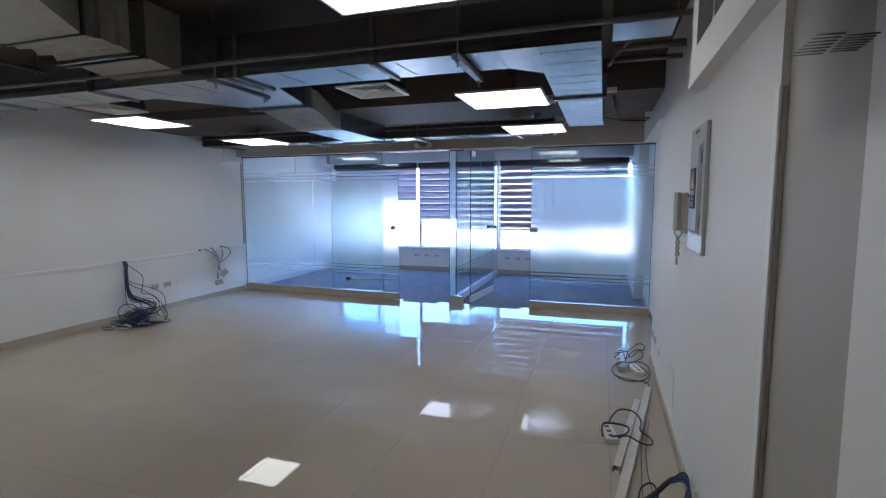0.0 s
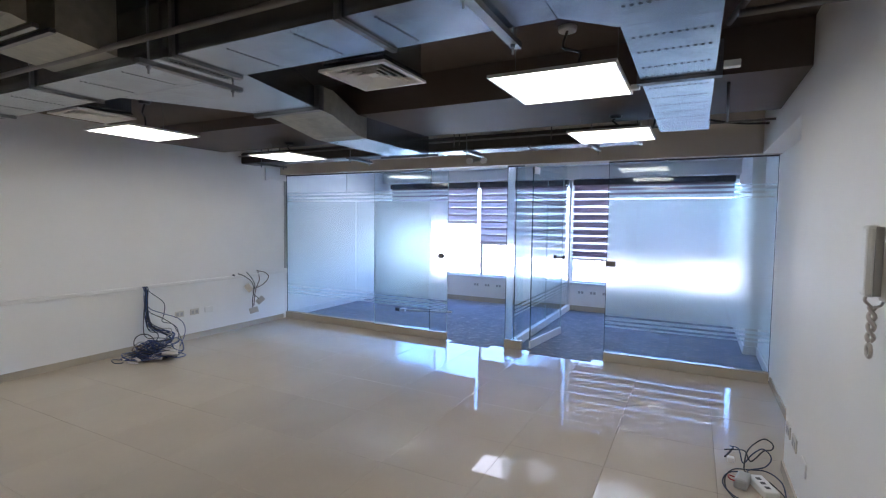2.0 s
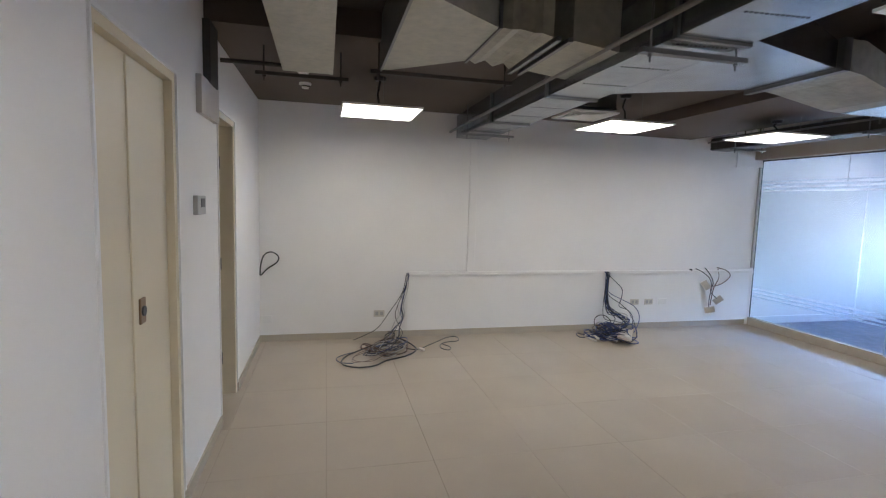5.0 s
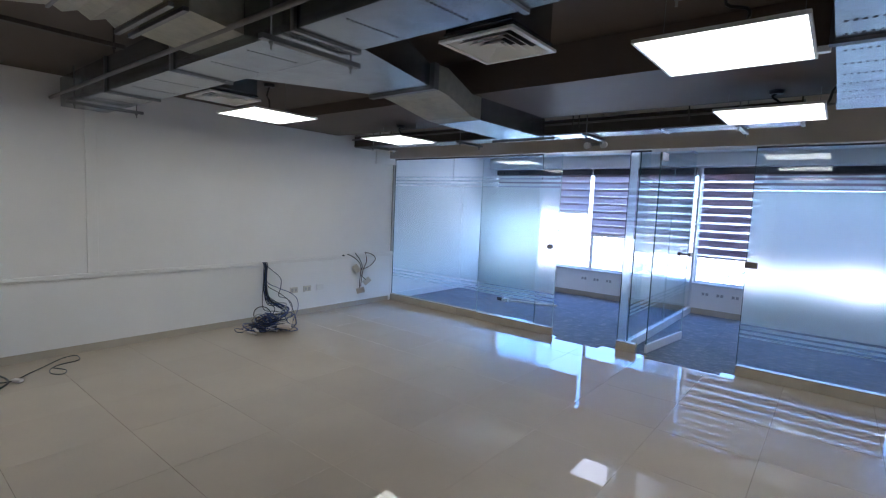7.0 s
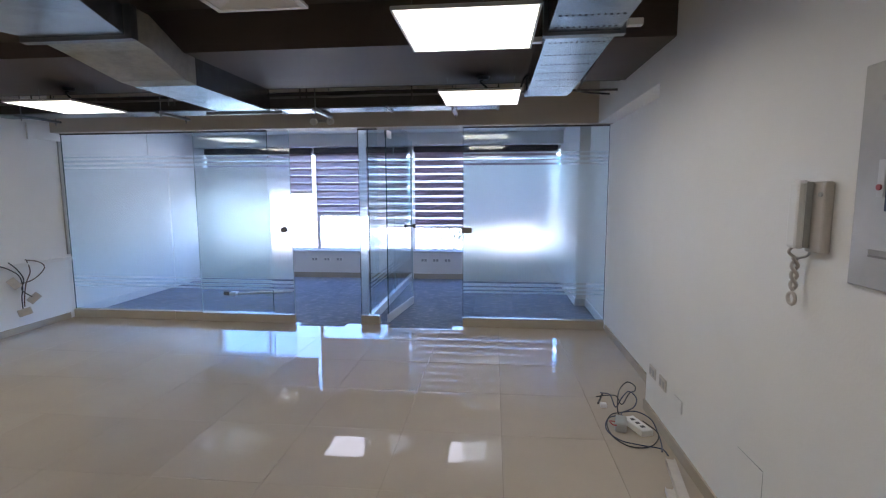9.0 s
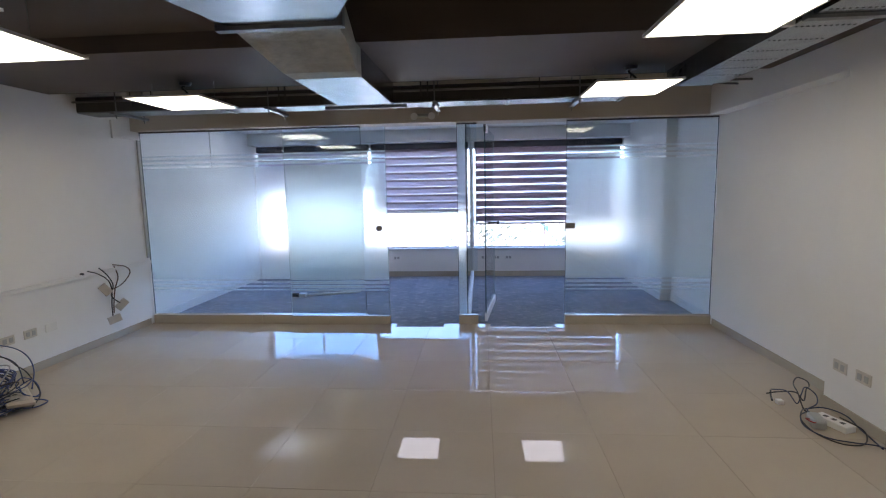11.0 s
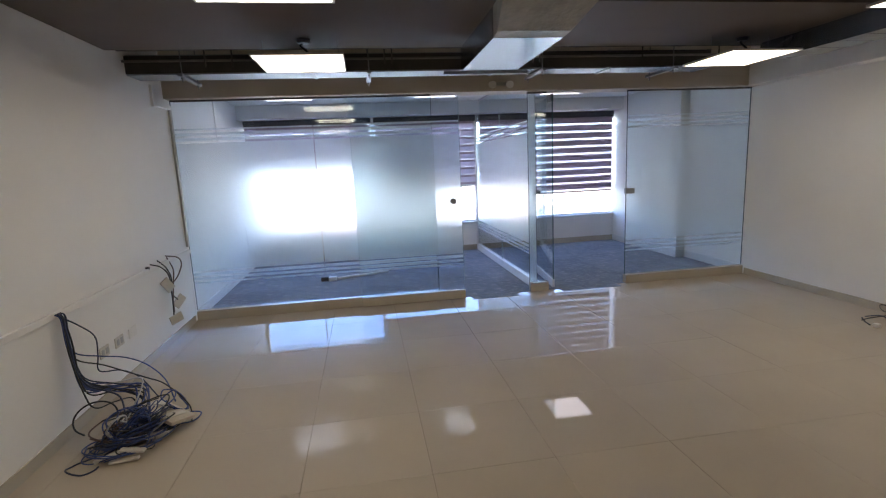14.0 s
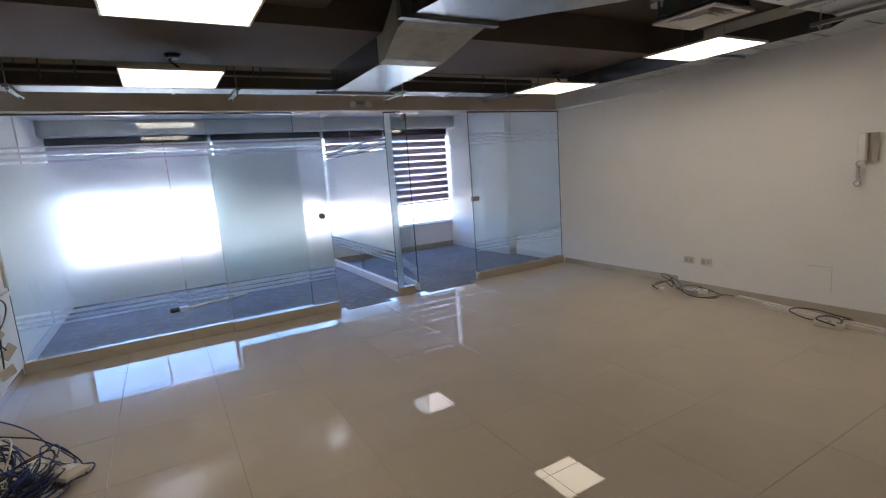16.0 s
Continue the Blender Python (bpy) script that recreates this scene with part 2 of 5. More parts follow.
def rod(bm, a, b, r, sides=8, r2=None):
    a, b = Vector(a), Vector(b)
    d = (b - a).normalized()
    u = d.orthogonal().normalized()
    v = d.cross(u)
    r2 = r if r2 is None else r2
    rings = []
    for p, rr in ((a, r), (b, r2)):
        rings.append([bm.verts.new(p + rr * (math.cos(t) * u + math.sin(t) * v)) for t in (2 * math.pi * i / sides for i in range(sides))])
    for i in range(sides):
        f = bm.faces.new((rings[0][i], rings[0][(i + 1) % sides], rings[1][(i + 1) % sides], rings[1][i]))
        f.smooth = True
    bm.faces.new(list(reversed(rings[0])))
    bm.faces.new(rings[1])
    return bm


def spline(points, steps=6):
    ps = [Vector(p) for p in points]
    ps = [2 * ps[0] - ps[1]] + ps + [2 * ps[-1] - ps[-2]]
    out = []
    for i in range(1, len(ps) - 2):
        p0, p1, p2, p3 = ps[i - 1:i + 3]
        for k in range(steps):
            t = k / steps
            out.append(0.5 * (2 * p1 + (p2 - p0) * t + (2 * p0 - 5 * p1 + 4 * p2 - p3) * t * t + (3 * p1 - p0 - 3 * p2 + p3) * t ** 3))
    out.append(ps[-2])
    return out


def tube(points, r, sides=6, steps=6, floor_z=None):
    ps = spline(points, steps)
    if floor_z is not None:
        for p in ps:
            p.z = max(p.z, floor_z + r)
    bm = bmesh.new()
    rings = []
    u = None
    for i, p in enumerate(ps):
        d = ps[min(i + 1, len(ps) - 1)] - ps[max(i - 1, 0)]
        d = d.normalized() if d.length > 1e-7 else Vector((0, 0, 1))
        u = d.orthogonal().normalized() if u is None else (u - d * u.dot(d)).normalized()
        v = d.cross(u)
        rings.append([bm.verts.new(p + r * (math.cos(t) * u + math.sin(t) * v)) for t in (2 * math.pi * k / sides for k in range(sides))])
    for a, b in zip(rings, rings[1:]):
        for k in range(sides):
            f = bm.faces.new((a[k], a[(k + 1) % sides], b[(k + 1) % sides], b[k]))
            f.smooth = True
    bm.faces.new(list(reversed(rings[0])))
    bm.faces.new(rings[-1])
    return bm


def base_of(ob):
    v = Vector(ob.location)
    while ob.parent:
        ob = ob.parent
        v += Vector(ob.location)
    return v


def solid(name, bm, mat, label="", category="", kind="", group=""):
    """A top-level mesh, with its origin at the middle of its base."""
    xs, ys, zs = zip(*[v.co for v in bm.verts])
    o = Vector(((min(xs) + max(xs)) / 2, (min(ys) + max(ys)) / 2, min(zs)))
    bmesh.ops.translate(bm, verts=bm.verts, vec=-o)
    bmesh.ops.recalc_face_normals(bm, faces=bm.faces)
    me = bpy.data.meshes.new(name)
    bm.to_mesh(me)
    bm.free()
    me.materials.append(mat)
    ob = new(name, me)
    ob.location = o
    return tagged(ob, label, category, group, kind)


def thing(name, base, label, category, group=""):
    ob = new(name)
    ob.empty_display_size = 0.1
    ob.location = base
    return tagged(ob, label, category, group)


def part(name, bm, mat, parent, label="", kind=""):
    bmesh.ops.translate(bm, verts=bm.verts, vec=-base_of(parent))
    bmesh.ops.recalc_face_normals(bm, faces=bm.faces)
    me = bpy.data.meshes.new(name)
    bm.to_mesh(me)
    bm.free()
    me.materials.append(mat)
    ob = new(name, me)
    ob.parent = parent
    return tagged(ob, label, kind=kind)


def letters(text, size, m, mat, parent, name="lettering", depth=0.0006):
    cu = bpy.data.curves.new("text", "FONT")
    cu.body, cu.size, cu.align_x, cu.extrude = text, size, "CENTER", depth
    tmp = new("text", cu)
    me = bpy.data.meshes.new_from_object(tmp)
    bpy.data.objects.remove(tmp)
    me.transform(Matrix.Translation(-base_of(parent)) @ m)
    me.materials.clear()
    me.materials.append(mat)
    ob = new(name, me)
    ob.parent = parent
    return ob


# ---- the room's shell ----
LX, RX, RX2, GY, WY, BY = -4.72, 1.305, 1.46, 6.97, 9.85, 0.83
floor = solid("floor", box(-5.0, 1.9, -1.6, GY + 0.02, -0.16, -0.012), GROUT, "polished beige porcelain tile floor", "floor", "structure")
office_floor = solid("office_floor", box(-5.0, 1.9, GY + 0.02, WY + 0.3, -0.16, -0.012), GROUT, "dark blue-grey carpet tile floor", "floor", "structure")
solid("wall_west", box(LX - 0.15, LX, BY - 0.0, WY + 0.3, -0.01, 2.9), WHITE, "plain white painted plaster wall", "wall", "structure")
solid("wall_east_near", box(RX, RX + 0.4, 1.955, 5.02, -0.01, 2.9), WHITE, "plain white painted plaster wall", "wall", "structure")
solid("wall_east_far", boxes((RX2, RX2 + 0.23, 5.02, WY + 0.3, -0.01, 2.9), (RX, RX2, 5.02, GY - 0.12, 2.15, 2.9)), WHITE, "white wall set back below a flush upper band", "wall", "structure")
solid("wall_east_entry", box(1.324, RX + 0.4, -1.6, 1.52, -0.01, 2.9), WHITE, "plain off-white entry wall", "wall", "structure")
# same wall as above; the shade here is painted into its colour
solid("wall_east_shaded", box(1.324, RX + 0.4, 1.52, 1.9545, -0.01, 2.9), SHADEDPAINT, "entry wall strip with its shade put into the colour", "wall", "structure")
solid("corner_casing", box(1.3095, 1.3235, 1.946, 1.9545, 0.0, 1.765, 0.003), WARMGREY, "grey casing strip at the wall corner", "trim", "structure")
solid("office_column", box(1.33, RX2, 8.05, WY, -0.01, 2.42), WHITE, "white boxed column at the window wall", "column", "structure")
# back wall with two doorways, and the entry recess behind the walker
D1A, D1B, D2A, D2B, DH = -3.34, -2.84, -1.90, -1.16, 2.0
solid("wall_south", boxes((LX, D1A - 0.04, BY - 0.16, BY, -0.01, 2.9), (D1A - 0.04, D1B + 0.04, BY - 0.16, BY, DH + 0.04, 2.9),
                          (D1B + 0.04, D2A - 0.04, BY - 0.16, BY, -0.01, 2.9), (D2A - 0.04, D2B + 0.04, BY - 0.16, BY, DH + 0.04, 2.9),
                          (D2B + 0.04, -0.6, BY - 0.16, BY, -0.01, 2.9)), WHITE, "white painted wall with two doorways", "wall", "structure")
solid("wall_entry", boxes((-0.76, -0.6, -1.6, BY - 0.16, -0.01, 2.9), (-0.6, 1.324, -1.6, -1.45, -0.01, 2.9)), WHITE, "plain white entry wall", "wall", "structure")
solid("wall_closet", boxes((-4.0, -0.8, -1.0, -0.9, -0.01, 2.6), (-4.1, -4.0, -1.0, BY - 0.16, -0.01, 2.6), (-2.45, -2.35, -0.9, BY - 0.16, -0.01, 2.6)), WHITE, "plain white closet wall", "wall", "structure")
solid("ceiling", box(-5.0, 1.9, -1.6, WY + 0.3, 2.62, 2.9), BROWN, "exposed concrete slab painted dark brown", "ceiling", "structure")
solid("ceiling_drop", box(LX, -2.5, BY, 4.76, 2.46, 2.615), BROWN, "lower strip of slab painted dark brown", "ceiling", "structure")
solid("ceiling_beam", box(LX, RX - 0.002, 4.76, 5.87, 2.355, 2.615), BROWN, "wide brown painted concrete beam", "beam", "structure")
solid("glass_header", box(LX, RX2, GY - 0.12, GY + 0.14, 2.152, 2.61), TAUPE, "taupe painted beam above the glass front", "beam", "structure")
solid("office_ceiling", box(LX, RX2, GY + 0.145, WY, 2.41, 2.46), CEILTILE, "white gypsum office ceiling", "ceiling", "structure")
solid("office_beam", box(LX, RX2, WY - 0.32, WY - 0.002, 2.215, 2.408), CEILTILE, "white beam over the office windows", "beam", "structure")
# window wall
solid("wall_north", boxes((LX, RX2, WY, WY + 0.22, -0.01, 0.45), (LX, RX2, WY, WY + 0.22, 2.16, 2.61)), WHITE, "white wall below a ribbon window", "wall", "structure")
solid("window_ledge", box(LX, 1.328, WY - 0.035, WY + 0.06, 0.452, 0.482, 0.006), FRAMEWHITE, "white window ledge", "sill", "structure")
win = thing("window_1", (-1.5, WY + 0.12, 0.45), "white aluminium ribbon window with sliding panes", "window")
win["kind"] = "structure"
def mull_half(x):
    return 0.025 if x in (mulls[0], mulls[2], mulls[3], mulls[5]) else 0.01


mulls = [LX + 0.02, -3.75, -2.765, -1.09, 0.1, 1.43]
part("window_frame", boxes((LX, RX2, WY + 0.08, WY + 0.15, 0.452, 0.5), (LX, RX2, WY + 0.08, WY + 0.15, 2.11, 2.158),
                           *[(x - mull_half(x), x + mull_half(x), WY + 0.085, WY + 0.145, 0.5, 2.11) for x in mulls]), FRAMEWHITE, win)
for a, b in zip(mulls, mulls[1:]):
    pane = part("pane", box(a + mull_half(a), b - mull_half(b), WY + 0.11, WY + 0.116, 0.5, 2.11), WINDOWGLASS, win)
    pane.visible_shadow = False

# bulkhead over the entry
solid("bulkhead", boxes((1.06, 1.09, -1.4, 1.785, 1.737, 1.82), (1.06, 1.09, 1.71, 1.785, 1.82, 2.615), (1.06, 1.09, -1.4, 0.7, 1.82, 2.615)), WHITE, "white gypsum fascia with an open slot", "bulkhead", "structure")
# added dark sheet, stands in for the deep shade inside the slot
solid("bulkhead_void", box(1.092, 1.102, 0.5, 1.70, 1.822, 2.615), BROWN, "dark sheet added for the shade behind the fascia slot", "bulkhead", "structure")
solid("bulkhead_bead", box(1.057, 1.0595, -1.4, 1.785, 1.737, 1.743), FRESHWHITE, "thin white edge bead along the fascia", "trim", "structure")
solid("corner_trim", box(1.2995, 1.309, 1.947, 1.985, 0.0, 1.765, 0.003), FRESHWHITE, "white vertical corner trim", "trim", "structure")
louvre = thing("wall_grille", (1.322, 1.72, 1.75), "slotted ventilation grille in the entry wall", "grille")
for low, high in ((((1.95, 1.838), (1.75, 1.79)), ((1.79, 1.842), (1.64, 1.80))), (((1.71, 1.782), (1.58, 1.75)), ((1.63, 1.792), (1.50, 1.757)))):
    for k in range(7):
        (ya, za), (yb, zb) = [(p[0] + (q[0] - p[0]) * k / 6, p[1] + (q[1] - p[1]) * k / 6) for p, q in zip(low, high)]
        part("slot", rod(bmesh.new(), (1.3235, ya, za), (1.3235, yb, zb), 0.0016, 5), DARKSTEEL, louvre)

# skirting
solid("skirting_west", box(LX, LX + 0.012, BY, GY - 0.08, 0.0, 0.07), SKIRT, "beige tile skirting", "baseboard", "structure")
solid("skirting_east", boxes((RX - 0.012, RX, 1.987, 5.03, 0.0, 0.07), (RX, RX2, 5.022, 5.034, 0.0, 0.07), (RX2 - 0.012, RX2, 5.034, GY - 0.05, 0.0, 0.07)), SKIRT, "beige tile skirting", "baseboard", "structure")
solid("skirting_south", boxes((LX + 0.012, D1A - 0.05, BY, BY + 0.012, 0.0, 0.07), (D1B + 0.05, D2A - 0.05, BY, BY + 0.012, 0.0, 0.07), (D2B + 0.05, -0.6, BY, BY + 0.012, 0.0, 0.07)), SKIRT, "beige tile skirting", "baseboard", "structure")
solid("skirting_office", boxes((LX, LX + 0.012, GY + 0.05, WY, 0.0, 0.1), (1.318, 1.33, 8.038, WY, 0.0, 0.1), (1.33, RX2, 8.038, 8.05, 0.0, 0.1), (RX2 - 0.012, RX2, GY + 0.05, 8.038, 0.0, 0.1)), RAIL, "white office skirting", "baseboard", "structure")
solid("skirting_north", boxes((LX + 0.012, 1.318, WY - 0.014, WY, 0.0, 0.09)), SKIRT, "beige skirting below the windows", "baseboard", "structure")

# ---- doors of the back wall ----
def doorway(name, a, b, label):
    """Beige lining flush with the wall's face, and a thin white bead round it."""
    d = thing(name, ((a + b) / 2, BY - 0.08, 0), label, "door")
    d["kind"] = "structure"
    part("door_frame", boxes((a - 0.04, a, BY - 0.17, BY - 0.002, 0, DH), (b, b + 0.04, BY - 0.17, BY - 0.002, 0, DH), (a - 0.04, b + 0.04, BY - 0.17, BY - 0.002, DH, DH + 0.04)), BEIGE, d)
    part("bead", boxes((a - 0.052, a - 0.038, BY - 0.001, BY + 0.008, 0.07, DH + 0.052), (b + 0.038, b + 0.052, BY - 0.001, BY + 0.008, 0.07, DH + 0.052), (a - 0.038, b + 0.038, BY - 0.001, BY + 0.008, DH + 0.038, DH + 0.052)), FRESHWHITE, d, "thin white painted bead")
    return d


d1 = doorway("door_1", D1A, D1B, "beige door standing open into the closet")
part("door_leaf", box(D1A + 0.004, D1A + 0.044, BY - 0.19 - 0.5, BY - 0.175, 0.01, DH - 0.003, 0.003), BEIGE, d1, "beige door leaf swung open inwards")
for z in (0.28, 1.0, 1.74):
    hg = part("hinge", rod(bmesh.new(), (D1A + 0.006, BY - 0.112, z - 0.05), (D1A + 0.006, BY - 0.112, z + 0.05), 0.009, 10), CHROME, d1, "dark steel hinge")
    part("hinge_plate", box(D1A + 0.0005, D1A + 0.003, BY - 0.108, BY - 0.09, z - 0.045, z + 0.045), CHROME, hg)
d2 = doorway("door_2", D2A, D2B, "closed beige double door with a brass lock")
for n, (xa, xb) in enumerate(((D2A + 0.003, -1.475), (-1.471, D2B - 0.003))):
    lf = part("door_leaf", box(xa, xb, BY - 0.075, BY - 0.035, 0.01, DH - 0.003, 0.003), BEIGE, d2, "closed beige door leaf")
    if n == 0:
        part("rebate_strip", box(xb - 0.03, xb + 0.012, BY - 0.0352, BY - 0.027, 0.015, DH - 0.01, 0.002), BEIGE, lf)
        part("lock_plate", box(-1.585, -1.53, BY - 0.035, BY - 0.026, 1.00, 1.10, 0.003), BRASS, lf, "worn brass lock plate")
        part("lock_hole", rod(bmesh.new(), (-1.555, BY - 0.03, 1.05), (-1.555, BY - 0.02, 1.05), 0.02, 12), DARKPLASTIC, lf)
solid("electrical_box", box(-2.72, -2.30, BY, BY + 0.03, 1.93, 2.13, 0.004), WARMGREY, "pale grey junction box high on the white wall", "junction box")
solid("riser_duct", box(-2.66, -2.46, BY, BY + 0.04, 2.122, 2.46, 0.004), DARKSTEEL, "dark vertical riser above the junction box", "riser")
th = thing("thermostat", (-2.28, BY, 1.41), "grey wall thermostat beside the doorway", "thermostat")
part("housing", box(-2.37, -2.2, BY, BY + 0.025, 1.40, 1.5, 0.005), GREYPLASTIC, th)
part("display", box(-2.34, -2.26, BY + 0.0245, BY + 0.0275, 1.44, 1.485, 0.001), DARKPLASTIC, th)

# ---- glass front ----
Z0, Z1 = 0.1, 2.15


def film(parent, x0, x1, y, side=1, along="x", mat=FROST):
    bands = [("frosted_film", 0.50, 1.752), ("frosted_stripe", 1.772, 1.80), ("frosted_stripe", 1.822, 1.848), ("frosted_stripe", 1.872, 1.888),
             ("frosted_stripe", 0.452, 0.48), ("frosted_stripe", 0.41, 0.432), ("frosted_stripe", 0.372, 0.388)]
    for n, a, b in bands:
        if along == "x":
            part(n, box(x0, x1, y, y + 0.0015 * side, a, b), mat, parent)
        else:
            part(n, box(y, y + 0.0015 * side, x0, x1, a, b), mat, parent)


def glass_panel(label, x0, x1, sill=True, fy=GY, frost=True, edges=(0, 1)):
    g = thing("glass_panel", ((x0 + x1) / 2, fy, 0), label, "glass partition", "glass office front")
    p = part("pane", box(x0 + 0.002, x1 - 0.002, fy - 0.005, fy + 0.005, Z0, Z1), GLASS, g)
    p.visible_shadow = False
    if frost:
        film(g, x0 + 0.004, x1 - 0.004, fy + 0.0065)
    for x in [(x0, x1)[k] for k in edges]:
        part("pane_edge", box(x - 0.002, x + 0.002, fy - 0.0055, fy + 0.0055, Z0, Z1), EDGE, g)
    part("top_channel", box(x0, x1, fy - 0.012, fy + 0.012, Z1 - 0.012, Z1 + 0.0015), DARKSTEEL, g)
    if sill:
        part("sill", box(x0, x1, fy - 0.035, fy + 0.035, 0.0, Z0, 0.004), SKIRT, g, "beige tile base")
    return g


glass_panel("fixed frosted glass panel on a beige tile base", LX + 0.012, -3.42, edges=(0,))
glass_panel("fixed frosted glass panel behind the sliding door", -3.4185, -2.23, edges=(1,))
slim = glass_panel("narrow glass panel with a frosted strip between the two doorways", -1.2, -0.99, frost=False, edges=(0,))
part("frosted_strip", box(-1.196, -1.115, GY + 0.0065, GY + 0.008, Z0, Z1 - 0.015), FROST, slim)
pb = glass_panel("fixed frosted glass panel with a strike box", -0.06, 1.445)
part("strike_box", box(-0.07, 0.035, GY - 0.02, GY + 0.022, 1.03, 1.09, 0.003), CHROME, pb, "dark satin steel strike box")

sd = thing("sliding_glass_door", (-2.5, GY - 0.055, 0), "frosted sliding glass door standing open with a round knob", "door")
p = part("pane", box(-3.06, -1.955, GY - 0.06, GY - 0.05, Z0, Z1 - 0.015), GLASS, sd)
p.visible_shadow = False
film(sd, -3.056, -2.225, GY - 0.0485, mat=HEAVYFROST)
film(sd, -2.2245, -1.96, GY - 0.0485)
for x in (-3.06, -1.955):
    part("pane_edge", box(x - 0.001, x + 0.002, GY - 0.0605, GY - 0.0495, Z0, Z1 - 0.015), PALEEDGE, sd)
part("bottom_rail", box(-3.06, -1.95, GY - 0.075, GY - 0.037, 0.004, Z0, 0.004), SKIRT, sd, "beige bottom rail")
kn = rod(bmesh.new(), (-2.045, GY - 0.085, 1.06), (-2.045, GY - 0.02, 1.06), 0.03, 20)
part("round_knob", kn, CHROME, sd, "dark round steel knob")

# open swing door of the second office, standing nearly at right angles
swing = radians(83)
hd = thing("glass_door", (-0.905, GY + 0.045, 0), "clear-edged glass door swung open on its white bottom rail", "door")
W = 0.98


def leaf(bm):
    bmesh.ops.rotate(bm, verts=bm.verts, cent=(0, 0, 0), matrix=Matrix.Rotation(swing, 3, "Z"))
    bmesh.ops.translate(bm, verts=bm.verts, vec=(-0.905, GY + 0.045, 0))
    return bm


p = part("pane", leaf(box(0.0, W, -0.005, 0.005, 0.1, 2.12)), GLASS, hd)
p.visible_shadow = False
part("bottom_rail", leaf(box(0.0, W, -0.014, 0.014, 0.008, 0.1, 0.003)), RAIL, hd, "white bottom rail")
part("top_patch", leaf(box(0.0, 0.16, -0.014, 0.014, 2.06, 2.14, 0.003)), CHROME, hd)
for x, edge in ((0.0, EDGE), (W, PALEEDGE)):
    part("pane_edge", leaf(box(x - 0.002, x + 0.002, -0.0055, 0.0055, 0.1, 2.12)), edge, hd)
part("knob", leaf(rod(rod(rod(bmesh.new(), (W - 0.09, -0.075, 1.04), (W - 0.09, -0.045, 1.04), 0.026, 14), (W - 0.09, 0.045, 1.04), (W - 0.09, 0.075, 1.04), 0.026, 14), (W - 0.09, -0.05, 1.04), (W - 0.09, 0.05, 1.04), 0.011, 10)), DARKPLASTIC, hd, "dark double knob")

# glass partition between the offices
PX = -1.105
gp = thing("office_partition", (PX, 8.4, 0), "frosted glass partition between the offices on a white base", "glass partition")
p = part("pane", box(PX - 0.005, PX + 0.005, GY + 0.04, WY - 0.04, 0.1, 2.40), GLASS, gp)
p.visible_shadow = False
film(gp, GY + 0.06, WY - 0.06, PX - 0.0065, side=-1, along="y")
part("base_rail", box(PX - 0.03, PX + 0.03, GY + 0.04, WY - 0.015, 0.0, 0.1, 0.004), RAIL, gp, "white base")
part("top_channel", box(PX - 0.014, PX + 0.014, GY + 0.146, WY - 0.325, 2.385, 2.408), FRAMEWHITE, gp)
for y, edge in ((GY + 0.04, EDGE), (8.4, PALEEDGE)):
    part("pane_edge", box(PX - 0.0055, PX + 0.0055, y - 0.002, y + 0.002, 0.1, 2.15), edge, gp)
part("end_post", box(PX - 0.02, PX + 0.02, WY - 0.04, WY - 0.015, 0.1, 2.2), FRAMEWHITE, gp)

# ---- zebra blinds ----
def zebra(x0, x1, bottom, gap, label, closed=False):
    y = WY - 0.05
    b = thing("zebra_blind", ((x0 + x1) / 2, y, bottom), label, "window blind", "zebra blinds of the offices")
    part("cassette", box(x0 - 0.01, x1 + 0.01, y - 0.05, y + 0.045, 2.118, 2.213, 0.01), CASSETTE, b, "dark head cassette")
    pitch, z = 0.122, 2.118
    while z > bottom + 0.03:
        lo = max(z - (pitch - gap), bottom + 0.02)
        part("fabric_band", box(x0, x1, y - 0.002, y, lo, z), LIGHTBAND if closed else DARKBAND, b)
        if closed:
            part("band_overlap", box(x0, x1, y - 0.005, y - 0.0025, max(z - 0.034, bottom + 0.02), z), DARKBAND, b)
        z -= pitch
    part("sheer_layer", box(x0, x1, y + 0.014, y + 0.0155, bottom + 0.015, 2.118), NET, b, "white sheer layer")
    part("bottom_bar", box(x0, x1, y - 0.012, y + 0.018, bottom - 0.012, bottom + 0.018, 0.004), FRAMEWHITE, b)
    cord = rod(bmesh.new(), (x1 - 0.012, y - 0.03, 2.13), (x1 - 0.012, y - 0.03, 0.75), 0.0025, 6)
    part("pull_cord", cord, GREYCABLE, b)


zebra(-4.68, -2.80, 1.46, 0.006, "half-raised grey zebra roller blind with a dark cassette", True)
zebra(-2.735, -1.13, 1.085, 0.006, "grey zebra roller blind lowered past the middle", True)
zebra(-1.04, 1.27, 0.885, 0.027, "purple-grey zebra roller blind with open slits")

